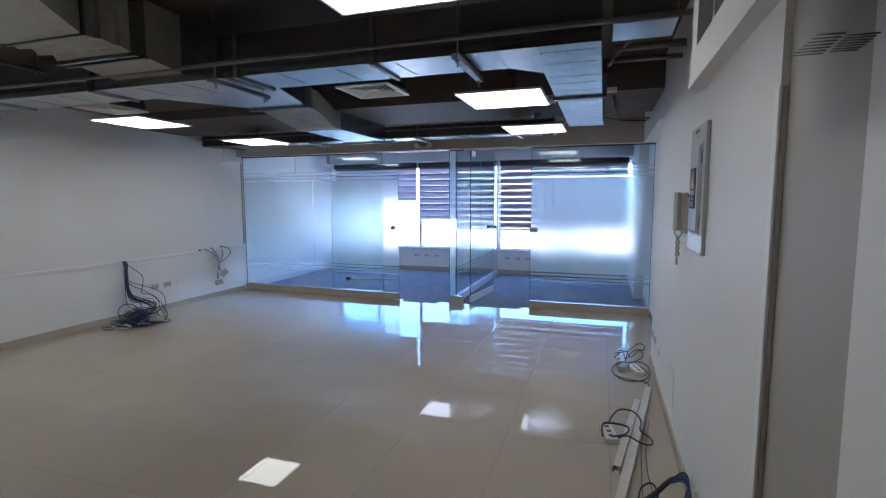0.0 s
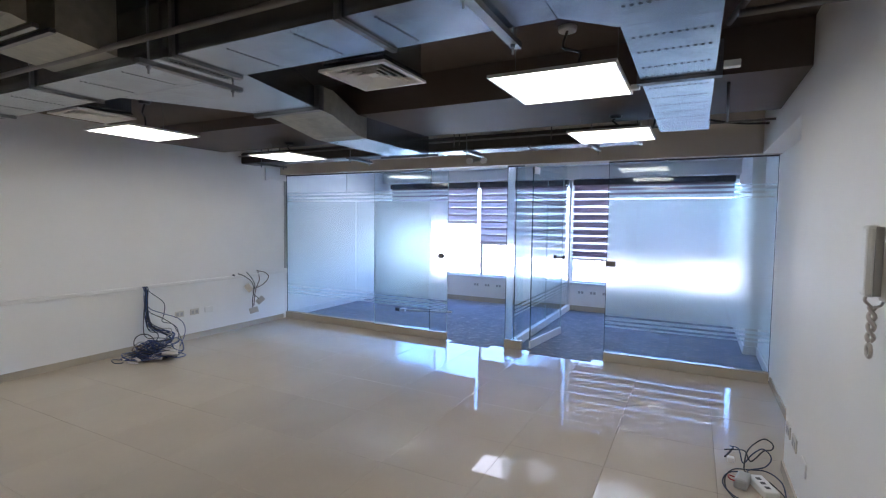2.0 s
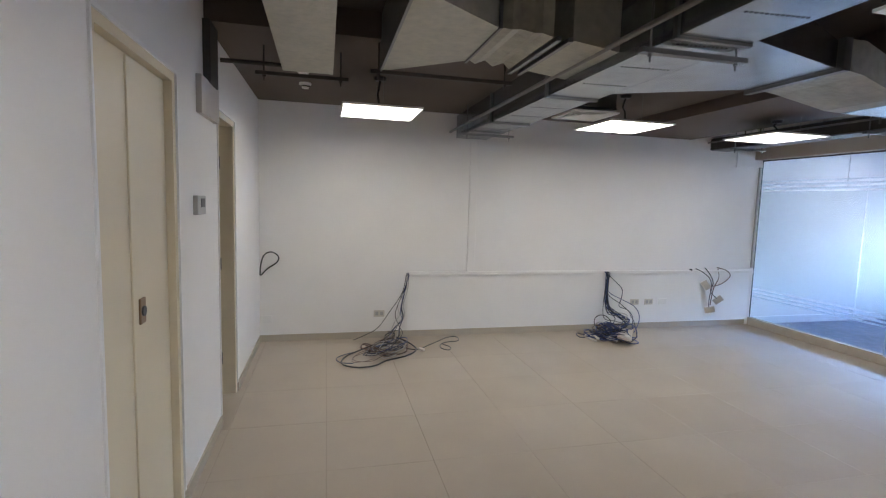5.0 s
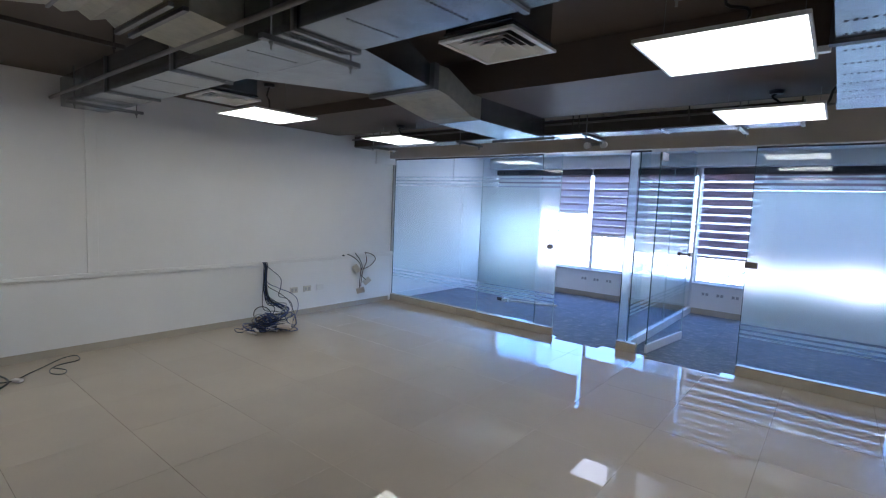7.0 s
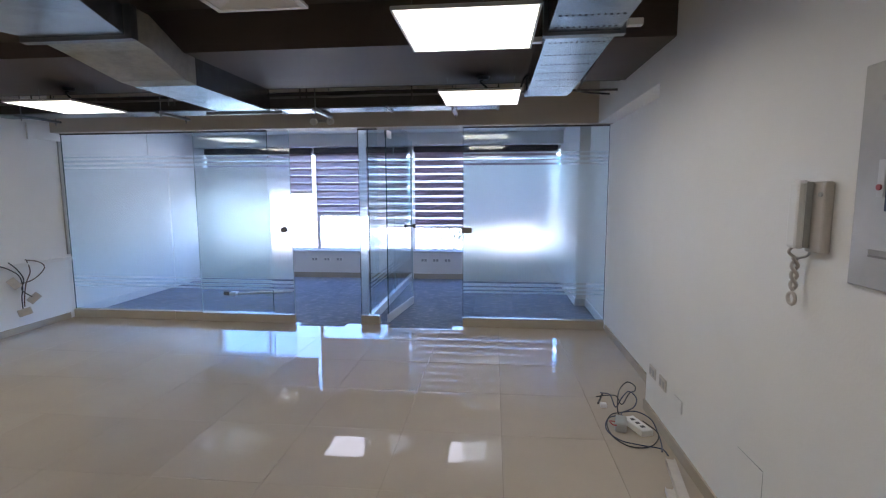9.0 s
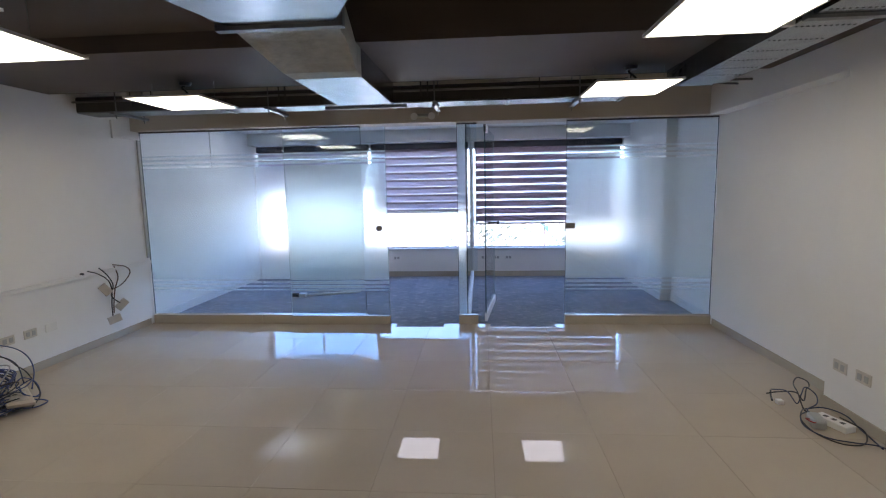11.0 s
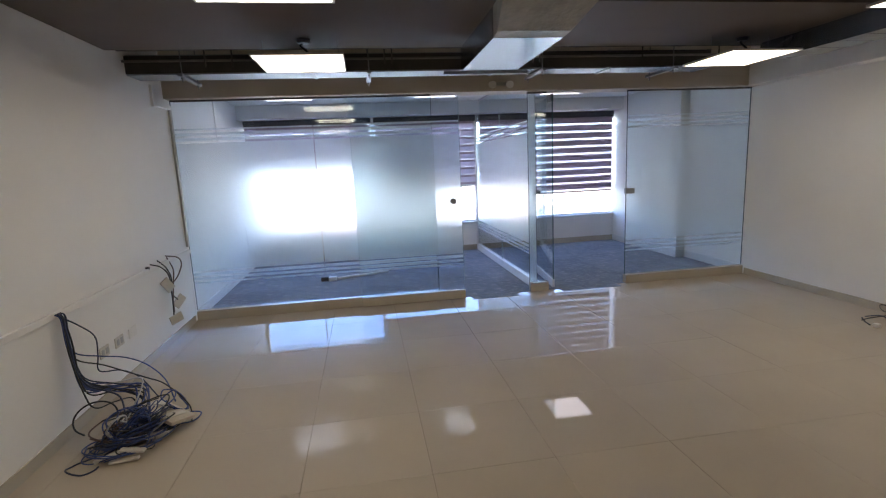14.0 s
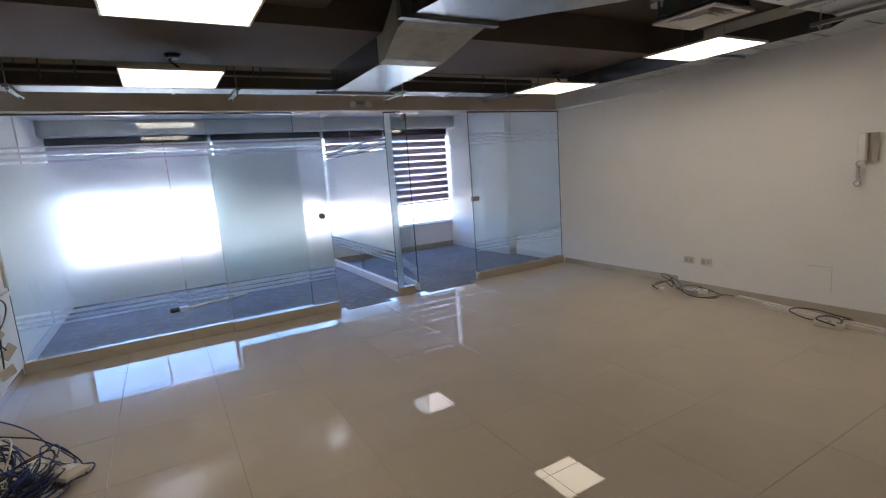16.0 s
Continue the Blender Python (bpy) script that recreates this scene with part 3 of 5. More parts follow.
# ---- ceiling lights ----
def panel_light(x, y, label, z=2.192, mat=DIFFUSER, group="suspended panel lights", hang=True, top=2.62, rose=None):
    l = thing("panel_light", (x, y, z), label, "ceiling light", group)
    h = 0.3
    part("frame", boxes((x - h, x + h, y - h, y - h + 0.011, z, z + 0.012), (x - h, x + h, y + h - 0.011, y + h, z, z + 0.012),
                        (x - h, x - h + 0.011, y - h + 0.011, y + h - 0.011, z, z + 0.012), (x + h - 0.011, x + h, y - h + 0.011, y + h - 0.011, z, z + 0.012),
                        (x - h, x + h, y - h, y + h, z + 0.012, z + 0.015)), FRAMEWHITE, l, "white aluminium frame")
    part("diffuser", box(x - h + 0.011, x + h - 0.011, y - h + 0.011, y + h - 0.011, z + 0.003, z + 0.01), mat, l, "lit white diffuser")
    if hang:
        part("driver", box(x - 0.09, x + 0.09, y - 0.03, y + 0.03, z + 0.015, z + 0.042, 0.004), DARKPLASTIC, l)
        rx, ry, rz = rose or (x + 0.02, y, top)
        part("ceiling_rose", rod(bmesh.new(), (rx, ry, rz - 0.025), (rx, ry, rz), 0.05 if rose else 0.04, 18, 0.055 if rose else 0.05), PLASTIC if rose else DARKPLASTIC, l, "white ceiling rose" if rose else "dark ceiling rose")
        if rz < top:
            part("rose_stem", rod(bmesh.new(), (rx, ry, rz), (rx, ry, top), 0.011, 10), DARKSTEEL, l)
        part("flex", tube([(rx, ry, rz - 0.02), ((rx + x) / 2 - 0.01, (ry + y) / 2 - 0.01, (rz + z) / 2 + 0.04), (x + 0.05, (ry + y) / 2 - 0.02, (rz + z) / 2 - 0.01), (x + 0.03, y, z + 0.04)], 0.008, steps=5), BLACKCABLE, l)
        if rose:
            part("junction_clip", box(x + 0.3005, x + 0.345, y + 0.18, y + 0.215, z - 0.004, z + 0.022, 0.003), PLASTIC, l)
        for dx in (-0.26, 0.26):
            part("hanging_wire", rod(bmesh.new(), (x + dx, y, z + 0.015), (x + dx, y, top), 0.0015, 5), STRUT, l)


for x, y, top in ((0.15, 1.90, 2.62), (0.15, 4.03, 2.62), (0.16, 5.63, 2.355), (-3.46, 1.90, 2.46), (-3.33, 4.0, 2.46), (-3.33, 5.62, 2.355)):
    panel_light(x, y, "lit square white panel light hung below the ducts", top=top, rose=(0.08, 4.37, 2.62) if (x, y) == (0.15, 4.03) else None)
for x in (-3.85, -1.9, -0.07):
    panel_light(x, 8.57, "lit square panel light in the white office ceiling", z=2.376, mat=OFFICE_DIFFUSER, group="office panel lights", hang=False)

# ---- air diffusers ----
def diffuser(x, y, z, s, label, top):
    d = thing("air_diffuser", (x, y, z), label, "air vent", "square ceiling diffusers")
    def ring(h, w, z0, z1):
        return boxes((x - h, x + h, y - h, y - h + w, z0, z1), (x - h, x + h, y + h - w, y + h, z0, z1), (x - h, x - h + w, y - h + w, y + h - w, z0, z1), (x + h - w, x + h, y - h + w, y + h - w, z0, z1))
    part("frame", ring(s, 0.022, z, z + 0.012), PLASTIC, d)
    h = s - 0.026
    while h > 0.045:
        bm = bmesh.new()
        loops = [[bm.verts.new((x + sx * r, y + sy * r, zz)) for sx, sy in ((-1, -1), (1, -1), (1, 1), (-1, 1))] for r, zz in ((h, z + 0.003), (h - 0.036, z + 0.027), (h - 0.037, z + 0.0255), (h - 0.001, z + 0.0015))]
        for q in range(4):
            for k in range(4):
                bm.faces.new((loops[q][k], loops[q][(k + 1) % 4], loops[(q + 1) % 4][(k + 1) % 4], loops[(q + 1) % 4][k]))
        bmesh.ops.recalc_face_normals(bm, faces=bm.faces)
        part("slat", bm, PLASTIC, d)
        h -= 0.034
    part("centre_plate", box(x - h + 0.002, x + h - 0.002, y - h + 0.002, y + h - 0.002, z + 0.012, z + 0.015), PLASTIC, d)
    part("backing", box(x - s + 0.015, x + s - 0.015, y - s + 0.015, y + s - 0.015, z + 0.03, z + 0.04), INK, d)
    part("plenum_box", box(x - s + 0.02, x + s - 0.02, y - s + 0.02, y + s - 0.02, z + 0.0405, top, 0.003), GALV, d, "galvanised plenum box")


diffuser(-0.67, 3.53, 2.205, 0.19, "white square louvred diffuser below the duct", 2.62)
diffuser(-3.03, 3.46, 2.205, 0.19, "white square louvred diffuser near the west wall", 2.46)

# ---- ducts ----
def loft(rings):
    """Rings of four corners, joined one to the next and capped."""
    bm = bmesh.new()
    vr = [[bm.verts.new(c) for c in r] for r in rings]
    for a, b in zip(vr, vr[1:]):
        for k in range(4):
            bm.faces.new((a[k], a[(k + 1) % 4], b[(k + 1) % 4], b[k]))
    bm.faces.new(list(reversed(vr[0])))
    bm.faces.new(vr[-1])
    return bm


def rx(x, y0, y1, z0, z1):
    return [(x, y0, z0), (x, y1, z0), (x, y1, z1), (x, y0, z1)]


def ry(y, x0, x1, z0, z1):
    return [(x0, y, z0), (x1, y, z0), (x1, y, z1), (x0, y, z1)]


def rivets(rows, z):
    bm = bmesh.new()
    for (xa, ya), (xb, yb), n in rows:
        for i in range(n):
            t = i / (n - 1)
            x, y = xa + (xb - xa) * t, ya + (yb - ya) * t
            vs = [bm.verts.new((x + 0.0068 * math.cos(a), y + 0.0068 * math.sin(a), z)) for a in (k * math.pi / 3 for k in range(6))]
            vt = [bm.verts.new((v.co.x, v.co.y, z + 0.002)) for v in vs]
            bm.faces.new(vs)
            for k in range(6):
                bm.faces.new((vs[k], vs[(k + 1) % 6], vt[(k + 1) % 6], vt[k]))
    return bm


DZ, DT = 2.2, 2.44
md = thing("main_air_duct", (-1.7, 3.05, DZ), "long galvanised rectangular air duct with punched bottom", "air duct")
cuts = [LX + 0.0, -3.55, -2.45, -1.25, -0.35, 0.325]
for a, b in zip(cuts, cuts[1:]):
    part("duct_section", loft([rx(a + 0.001, 2.87, 3.21, DZ, DT), rx(b - 0.001, 2.87, 3.21, DZ, DT)]), GALV, md)
    if a > -4.5:
        part("joint_flange", boxes((a - 0.012, a + 0.012, 2.855, 3.225, DZ - 0.012, DZ), (a - 0.012, a + 0.012, 2.855, 2.87, DZ, DT), (a - 0.012, a + 0.012, 3.21, 3.225, DZ, DT)), STRUT, md)
rows = []
for x in np.arange(-4.3, 0.1, 0.37):
    rows.append(((float(x), 2.92), (float(x) + 0.02, 3.17), 13))
part("punched_rows", rivets(rows, DZ - 0.0015), DARKPLASTIC, md, kind="stuff")
part("corner_section", loft([rx(0.327, 2.87, 3.20, DZ, DT), rx(0.5, 2.87, 3.368, DZ, DT), rx(0.83, 2.87, 3.368, DZ, DT)]), GALV, md)

rd = thing("side_air_duct", (0.67, 4.5, DZ), "galvanised side duct with rows of punched dots", "air duct")
for a, b in ((3.37, 4.11), (4.16, 5.56)):
    part("duct_section", loft([ry(a, 0.51, 0.83, DZ, 2.35), ry(b, 0.51, 0.83, DZ, 2.35)]), GALV, rd)
part("joint_flange", boxes((0.49, 0.86, 4.112, 4.158, DZ - 0.014, DZ + 0.004), (0.49, 0.509, 4.112, 4.158, DZ, 2.35), (0.831, 0.86, 4.112, 4.158, DZ, 2.35)), STRUT, rd)
part("tag", box(0.862, 0.93, 4.09, 4.13, 2.215, 2.245, 0.003), PLASTIC, rd, "small white tag box")
part("end_cap", box(0.50, 0.84, 5.562, 5.80, DZ + 0.03, 2.35), GALV, rd)
rows = [((0.54, float(y)), (0.80, float(y)), 11) for y in (2.98, 3.2, 3.5, 3.68, 3.9, 4.05, 4.28, 4.5, 4.7, 4.9, 5.1, 5.3)]
part("punched_rows", rivets(rows, DZ - 0.0015), DARKPLASTIC, rd, kind="stuff")

bd = thing("branch_air_duct", (-1.9, 4.6, 2.175), "branch duct that drops below the brown beam", "air duct")
part("taper_section", loft([ry(3.212, -2.25, -1.2, DZ, DT), ry(4.2, -2.2, -1.66, 2.295, 2.44)]), GALV, bd)
part("joint_flange", boxes((-2.27, -1.62, 4.202, 4.25, 2.275, 2.295), (-2.27, -2.2, 4.202, 4.25, 2.295, 2.45), (-1.66, -1.62, 4.202, 4.25, 2.295, 2.45)), STRUT, bd)
part("drop_section", loft([ry(4.252, -2.2, -1.66, 2.295, 2.46), ry(4.4, -2.2, -1.66, 2.275, 2.46), ry(4.74, -2.14, -1.69, 2.185, 2.352), ry(4.86, -2.13, -1.69, 2.178, 2.352)]), MASTIC, bd, "dull scuffed drop section")
part("low_section", loft([ry(4.862, -2.13, -1.69, 2.176, 2.352), ry(5.89, -2.12, -1.67, 2.172, 2.352)]), GALV, bd)
part("end_rail", box(-2.26, -1.56, 5.892, 5.93, 2.155, 2.18, 0.003), STRUT, bd)

od = thing("overhead_duct", (-1.95, 2.2, 2.3), "wide foil-wrapped tapering duct overhead with a crimped collar", "air duct")
part("taper_section", loft([ry(1.82, -2.60, -1.36, 2.30, 2.60), ry(2.25, -2.215, -1.665, 2.30, 2.60)]), MASTIC, od)
part("seam_lip", boxes((-2.60, -1.36, 1.806, 1.819, 2.288, 2.60), (-2.235, -1.645, 2.2505, 2.262, 2.291, 2.60)), STRUT, od)
part("collar", loft([ry(2.263, -2.2, -1.67, 2.304, 2.59), ry(2.31, -2.23, -1.645, 2.292, 2.60), ry(2.36, -2.2, -1.672, 2.308, 2.59), ry(2.42, -2.24, -1.65, 2.29, 2.60), ry(2.47, -2.2, -1.675, 2.303, 2.59), ry(2.52, -2.24, -1.66, 2.284, 2.60)]), MASTIC, od, "crimped cloth collar")
for y in (2.54, 2.60):
    part("collar_rail", box(-2.28, -1.64, y - 0.012, y + 0.012, 2.265, 2.285, 0.002), STRUT, od)
part("link_section", loft([ry(2.62, -2.22, -1.66, 2.28, 2.60), ry(2.868, -2.22, -1.66, 2.25, 2.60)]), MASTIC, od)
sd2 = thing("rear_duct", (-1.6, 1.4, 2.3), "foil-wrapped duct running beside the back wall", "air duct")
part("duct_section", loft([rx(-2.8, 1.22, 1.53, 2.30, 2.6), rx(-1.0, 1.24, 1.53, 2.30, 2.6)]), MASTIC, sd2)
ed = thing("exhaust_duct", (-2.2, 6.3, 2.235), "long low galvanised duct above the glass front", "air duct")
for a, b in ((LX + 0.0, -3.3), (-3.295, -1.75), (-1.745, -0.7), (-0.695, 0.3)):
    part("duct_section", loft([rx(a, 6.17, 6.42, 2.235, 2.385), rx(b, 6.17, 6.42, 2.235, 2.385)]), DULLGALV if a < -1.8 else GALV, ed)
    part("joint_flange", boxes((b - 0.012, b + 0.012, 6.166, 6.428, 2.228, 2.39)), STRUT, ed)
# thin sheet, darker than the galvanised sections behind it
part("dark_face", boxes((LX, 0.3, 6.158, 6.165, 2.245, 2.375)), DARKSTEEL, ed, "thin dark sheet over the front face")
bx = thing("valve_box", (1.03, 3.12, 2.3), "small galvanised box duct beside the wall", "air duct")
part("duct_section", box(0.88, 1.17, 2.97, 3.24, 2.3, 2.5, 0.003), GALV, bx)

# hangers: a strut below the duct on two threaded rods
def trapeze(x0, y0, x1, y1, z, label, top=2.62, mat=STRUT):
    h = thing("duct_hanger", ((x0 + x1) / 2, (y0 + y1) / 2, z), label, "duct hanger", "threaded-rod hangers")
    d = Vector((x1 - x0, y1 - y0, 0)).normalized() * 0.05
    n = Vector((-d.y, d.x, 0)) * 0.36
    bm = bmesh.new()
    a, b = Vector((x0, y0, z)) - d, Vector((x1, y1, z)) + d
    vs = [bm.verts.new(q + s * n + Vector((0, 0, w))) for q in (a, b) for s, w in ((-1, 0), (1, 0), (1, 0.022), (-1, 0.022))]
    for k in range(4):
        bm.faces.new((vs[k], vs[(k + 1) % 4], vs[4 + (k + 1) % 4], vs[4 + k]))
    bm.faces.new(vs[:4])
    bm.faces.new(vs[4:])
    part("strut", bm, mat, h)
    for x, y in ((x0, y0), (x1, y1)):
        part("threaded_rod", rod(bmesh.new(), (x, y, z - 0.035), (x, y, top), 0.005, 6), mat, h)
        part("nut", rod(bmesh.new(), (x, y, z - 0.012), (x, y, z), 0.011, 6), mat, h)


trapeze(-1.38, 2.84, -1.38, 3.28, DZ - 0.036, "zinc strut hanger on two threaded rods")
trapeze(0.14, 2.84, 0.14, 3.28, DZ - 0.036, "zinc strut hanger on two threaded rods")
trapeze(-4.2, 2.84, -4.2, 3.28, DZ - 0.036, "zinc strut hanger near the wall", 2.46)
trapeze(-2.58, 1.80, -2.58, 2.62, 2.276, "dark strut under the overhead duct", 2.46, DARKSTEEL)
trapeze(-2.86, 1.1, -2.86, 1.58, 2.276, "dark strut under the rear duct", 2.46, DARKSTEEL)
for x in (-4.3, -2.85, -1.35, -0.1):
    trapeze(x, 6.12, x, 6.50, 2.205, "short strut under the low duct")

# ---- pipes and conduits ----
def conduit(name, points, r, mat, label, straight=True):
    bm = bmesh.new()
    if straight:
        for a, b in zip(points, points[1:]):
            rod(bm, a, b, r, 10)
    else:
        bm.free()
        bm = tube(points, r, 8)
    return solid(name, bm, mat, label, "conduit")


conduit("steel_conduit", [(LX, 2.80, 2.262), (1.2, 2.80, 2.262)], 0.013, PIPE, "thin grey conduit along the main duct")
conduit("sprinkler_pipe", [(LX, 6.05, 2.40), (RX, 6.05, 2.40)], 0.012, DARKSTEEL, "dark pipe behind the brown beam")
conduit("drain_pipe", [(LX, 6.12, 2.33), (RX, 6.12, 2.33)], 0.010, PIPE, "thin grey pipe behind the brown beam")
for x in (-4.1, -3.9, -2.72, -2.66, -1.46, -1.40, -0.45, 0.3):
    conduit("pipe_drop", [(x, 6.05, 2.27), (x, 6.05, 2.615)], 0.006, DARKSTEEL, "short dark drop rod on the pipes")
conduit("wall_conduit", [(0.9, 3.72, 2.40), (RX, 3.72, 2.40)], 0.022, PIPE, "grey conduit crossing to the wall")
conduit("wall_conduit", [(0.9, 3.86, 2.36), (RX, 3.86, 2.36)], 0.016, PIPE, "grey conduit crossing to the wall")
conduit("slanted_conduit", [(0.87, 3.98, 2.37), (1.0, 3.55, 2.42), (1.1, 3.2, 2.55)], 0.014, PIPE, "slanted grey conduit beside the duct")
conduit("ceiling_conduit", [(0.92, 4.9, 2.34), (0.98, 6.2, 2.34)], 0.01, DARKSTEEL, "dark conduit below the beam")
conduit("ceiling_conduit", [(-2.88, 0.84, 2.35), (-2.88, 1.24, 2.35)], 0.014, DARKSTEEL, "dark conduit under the slab")
conduit("loose_flex", [(0.46, 5.63, 2.25), (0.52, 5.5, 2.33), (0.75, 5.9, 2.34), (1.05, 6.2, 2.33), (1.28, 6.3, 2.33)], 0.009, BLACKCABLE, "loose black cable below the beam", False)
sm = thing("smoke_detector", (-3.35, 1.32, 2.42), "white round smoke detector under the slab", "smoke detector")
part("base", rod(bmesh.new(), (-3.35, 1.32, 2.44), (-3.35, 1.32, 2.46), 0.055, 20), PLASTIC, sm)
part("head", rod(bmesh.new(), (-3.35, 1.32, 2.415), (-3.35, 1.32, 2.44), 0.03, 20, 0.05), PLASTIC, sm)
em = thing("emergency_light", (-1.54, GY - 0.13, 2.19), "twin-head emergency light on the taupe beam", "emergency light")
part("bracket", box(-1.62, -1.44, GY - 0.145, GY - 0.12, 2.205, 2.235, 0.004), GREYPLASTIC, em)
for x in (-1.62, -1.44):
    part("lamp_head", rod(bmesh.new(), (x, GY - 0.135, 2.215), (x, GY - 0.195, 2.205), 0.03, 18, 0.036), PLASTIC, em)
# ---- wall fittings ----
def socket(wall, y, z, label, blank=False):
    x = (LX + 0.004 if y > 2.4 else LX) if wall == "west" else RX
    s = 1 if wall == "west" else -1
    o = thing("wall_socket", (x, y, z), label, "socket", "wall sockets")
    a, b = sorted((x, x + s * 0.008))
    part("cover_plate", box(a, b, y - 0.058, y + 0.058, z - 0.036, z + 0.036, 0.002), PLASTIC if blank else SOCKETPLATE, o)
    if not blank:
        for dy in (-0.026, 0.026):
            a, b = sorted((x + s * 0.0082, x + s * 0.011))
            part("outlet", box(a, b, y + dy - 0.016, y + dy + 0.016, z - 0.02, z + 0.02, 0.001), GREYPLASTIC, o)


for y in (5.22, 5.42):
    socket("west", y, 0.335, "beige-grey double wall socket")
socket("west", 5.62, 0.335, "white blank cover plate", True)
socket("west", 2.06, 0.27, "beige-grey double wall socket")
socket("west", 0.892, 0.24, "white blank cover plate", True)
for y in (4.70, 4.89):
    socket("east", y, 0.31, "beige-grey double wall socket")
socket("east", 4.45, 0.29, "white blank cover plate", True)
solid("wall_crack", rod(rod(bmesh.new(), (RX, 3.792, 0.398), (RX, 3.599, 0.401), 0.0022, 5), (RX, 3.599, 0.401), (RX, 3.599, 0.170), 0.0018, 5), GREYPLASTIC, "thin dark scratch on the white wall", "wall mark")

# white surface raceways on the west wall
solid("lower_wall_band", box(LX, LX + 0.004, 2.37, GY - 0.05, 0.07, 0.692), FRESHWHITE, "freshly painted white lower wall band", "wall", "structure")
solid("cable_raceway", box(LX, LX + 0.024, 2.36, GY - 0.01, 0.692, 0.73, 0.003), WHITE, "white horizontal surface raceway", "raceway")
solid("cable_raceway", box(LX, LX + 0.013, 3.035, 3.125, 0.731, 2.2, 0.004), WHITE, "white vertical surface raceway", "raceway")
solid("cable_raceway", box(LX, LX + 0.02, GY - 0.05, GY - 0.014, 0.76, 2.06, 0.002), GREYPLASTIC, "grey vertical raceway beside the glass", "raceway")
solid("cable_raceway", boxes((LX, LX + 0.02, 6.56, 6.60, 2.05, 2.232), (LX, LX + 0.02, 6.60, GY - 0.014, 2.062, 2.10)), WHITE, "white stepped raceway below the duct", "raceway")

solid("office_raceway", box(LX, LX + 0.014, 8.40, 8.44, 0.1, 2.40, 0.002), PLASTIC, "white vertical raceway on the office wall", "raceway")

# intercom handset
ic = thing("intercom", (RX, 3.395, 1.27), "white wall intercom with a handset and curly cord", "intercom")
part("wall_base", box(RX - 0.03, RX, 3.335, 3.42, 1.275, 1.5, 0.008), WARMGREY, ic)
hs = part("handset", box(RX - 0.07, RX - 0.032, 3.395, 3.455, 1.285, 1.505, 0.012), PLASTIC, ic, "white handset")
part("grip_shadow_line", box(RX - 0.05, RX - 0.0305, 3.391, 3.394, 1.29, 1.5, 0.001), GREYPLASTIC, hs)
part("speech_button", rod(bmesh.new(), (RX - 0.04, 3.345, 1.46), (RX - 0.034, 3.345, 1.46), 0.008, 12), GREYPLASTIC, ic)
part("cord_lead", tube([(RX - 0.05, 3.44, 1.29), (RX - 0.05, 3.462, 1.268), (RX - 0.035, 3.452, 1.25)], 0.005, 6, 4), WARMGREY, ic)
part("cord_return", tube([(RX - 0.02, 3.40, 1.28), (RX - 0.025, 3.405, 1.262), (RX - 0.033, 3.44, 1.25)], 0.004, 6, 4), GREYPLASTIC, ic)
for ph in (0.0, math.pi):
    twist = [(RX - 0.033 + 0.008 * math.cos(0.42 * i + ph), 3.452 + 0.0095 * math.sin(0.42 * i + ph), 1.25 - 0.0044 * i) for i in range(26)]
    part("curly_cord", tube(twist, 0.0062, 6, 2), WARMGREY, ic, "beige-grey twisted cord")
ring = [(RX - 0.035, 3.453 + 0.02 * math.sin(a), 1.112 + 0.02 * math.cos(a)) for a in (k * 0.6 for k in range(12))]
part("cord_loop", tube(ring, 0.0062, 6, 3), WARMGREY, ic)

# electrical panel
ep = thing("breaker_box", (RX, 3.04, 1.2), "grey enamelled breaker panel with a danger sign", "breaker box")
part("cover", box(RX - 0.018, RX, 2.845, 3.232, 1.205, 1.812, 0.005), PANELGREY, ep)
bm = bmesh.new()
base, top = [[bm.verts.new((x, y, z)) for y, z in ((2.915 + q, 1.298 + q), (3.16 - q, 1.298 + q), (3.16 - q, 1.722 - q), (2.915 + q, 1.722 - q))] for x, q in ((RX - 0.0185, 0.0), (RX - 0.032, 0.017))]
bm.faces.new(base)
bm.faces.new(top)
for k in range(4):
    bm.faces.new((base[k], base[(k + 1) % 4], top[(k + 1) % 4], top[k]))
dr = part("door", bm, PANELGREY, ep, "raised grey door with sloping edges")
part("door_gap", boxes((RX - 0.0196, RX - 0.0182, 2.908, 2.9148, 1.294, 1.724), (RX - 0.0196, RX - 0.0182, 2.9148, 3.16, 1.292, 1.2978)), PANELEDGE, ep, "dark shadow gap round the door")
for z in (1.36, 1.66):
    part("door_hinge", rod(bmesh.new(), (RX - 0.021, 2.911, z - 0.03), (RX - 0.021, 2.911, z + 0.03), 0.004, 8), PANELEDGE, ep)
part("latch", box(RX - 0.036, RX - 0.0322, 3.105, 3.128, 1.455, 1.552, 0.001), SIGNWHITE, dr, "white latch label")
part("latch_button", rod(bmesh.new(), (RX - 0.041, 3.117, 1.48), (RX - 0.036, 3.117, 1.48), 0.008, 10), RED, dr)
sg = part("danger_sign", box(RX - 0.0362, RX - 0.0322, 2.968, 3.098, 1.418, 1.612, 0.0015), NAVY, dr, "navy sign with a yellow triangle")
xs = RX - 0.0364


def flat(points, x, t=0.0006):
    bm = bmesh.new()
    a = [bm.verts.new((x, y, z)) for y, z in points]
    b = [bm.verts.new((x - t, y, z)) for y, z in points]
    bm.faces.new(a)
    bm.faces.new(list(reversed(b)))
    for k in range(len(a)):
        bm.faces.new((a[k], a[(k + 1) % len(a)], b[(k + 1) % len(a)], b[k]))
    return bm


def on_panel(bm, name, mat):
    o = part(name, bm, mat, ep)
    return o


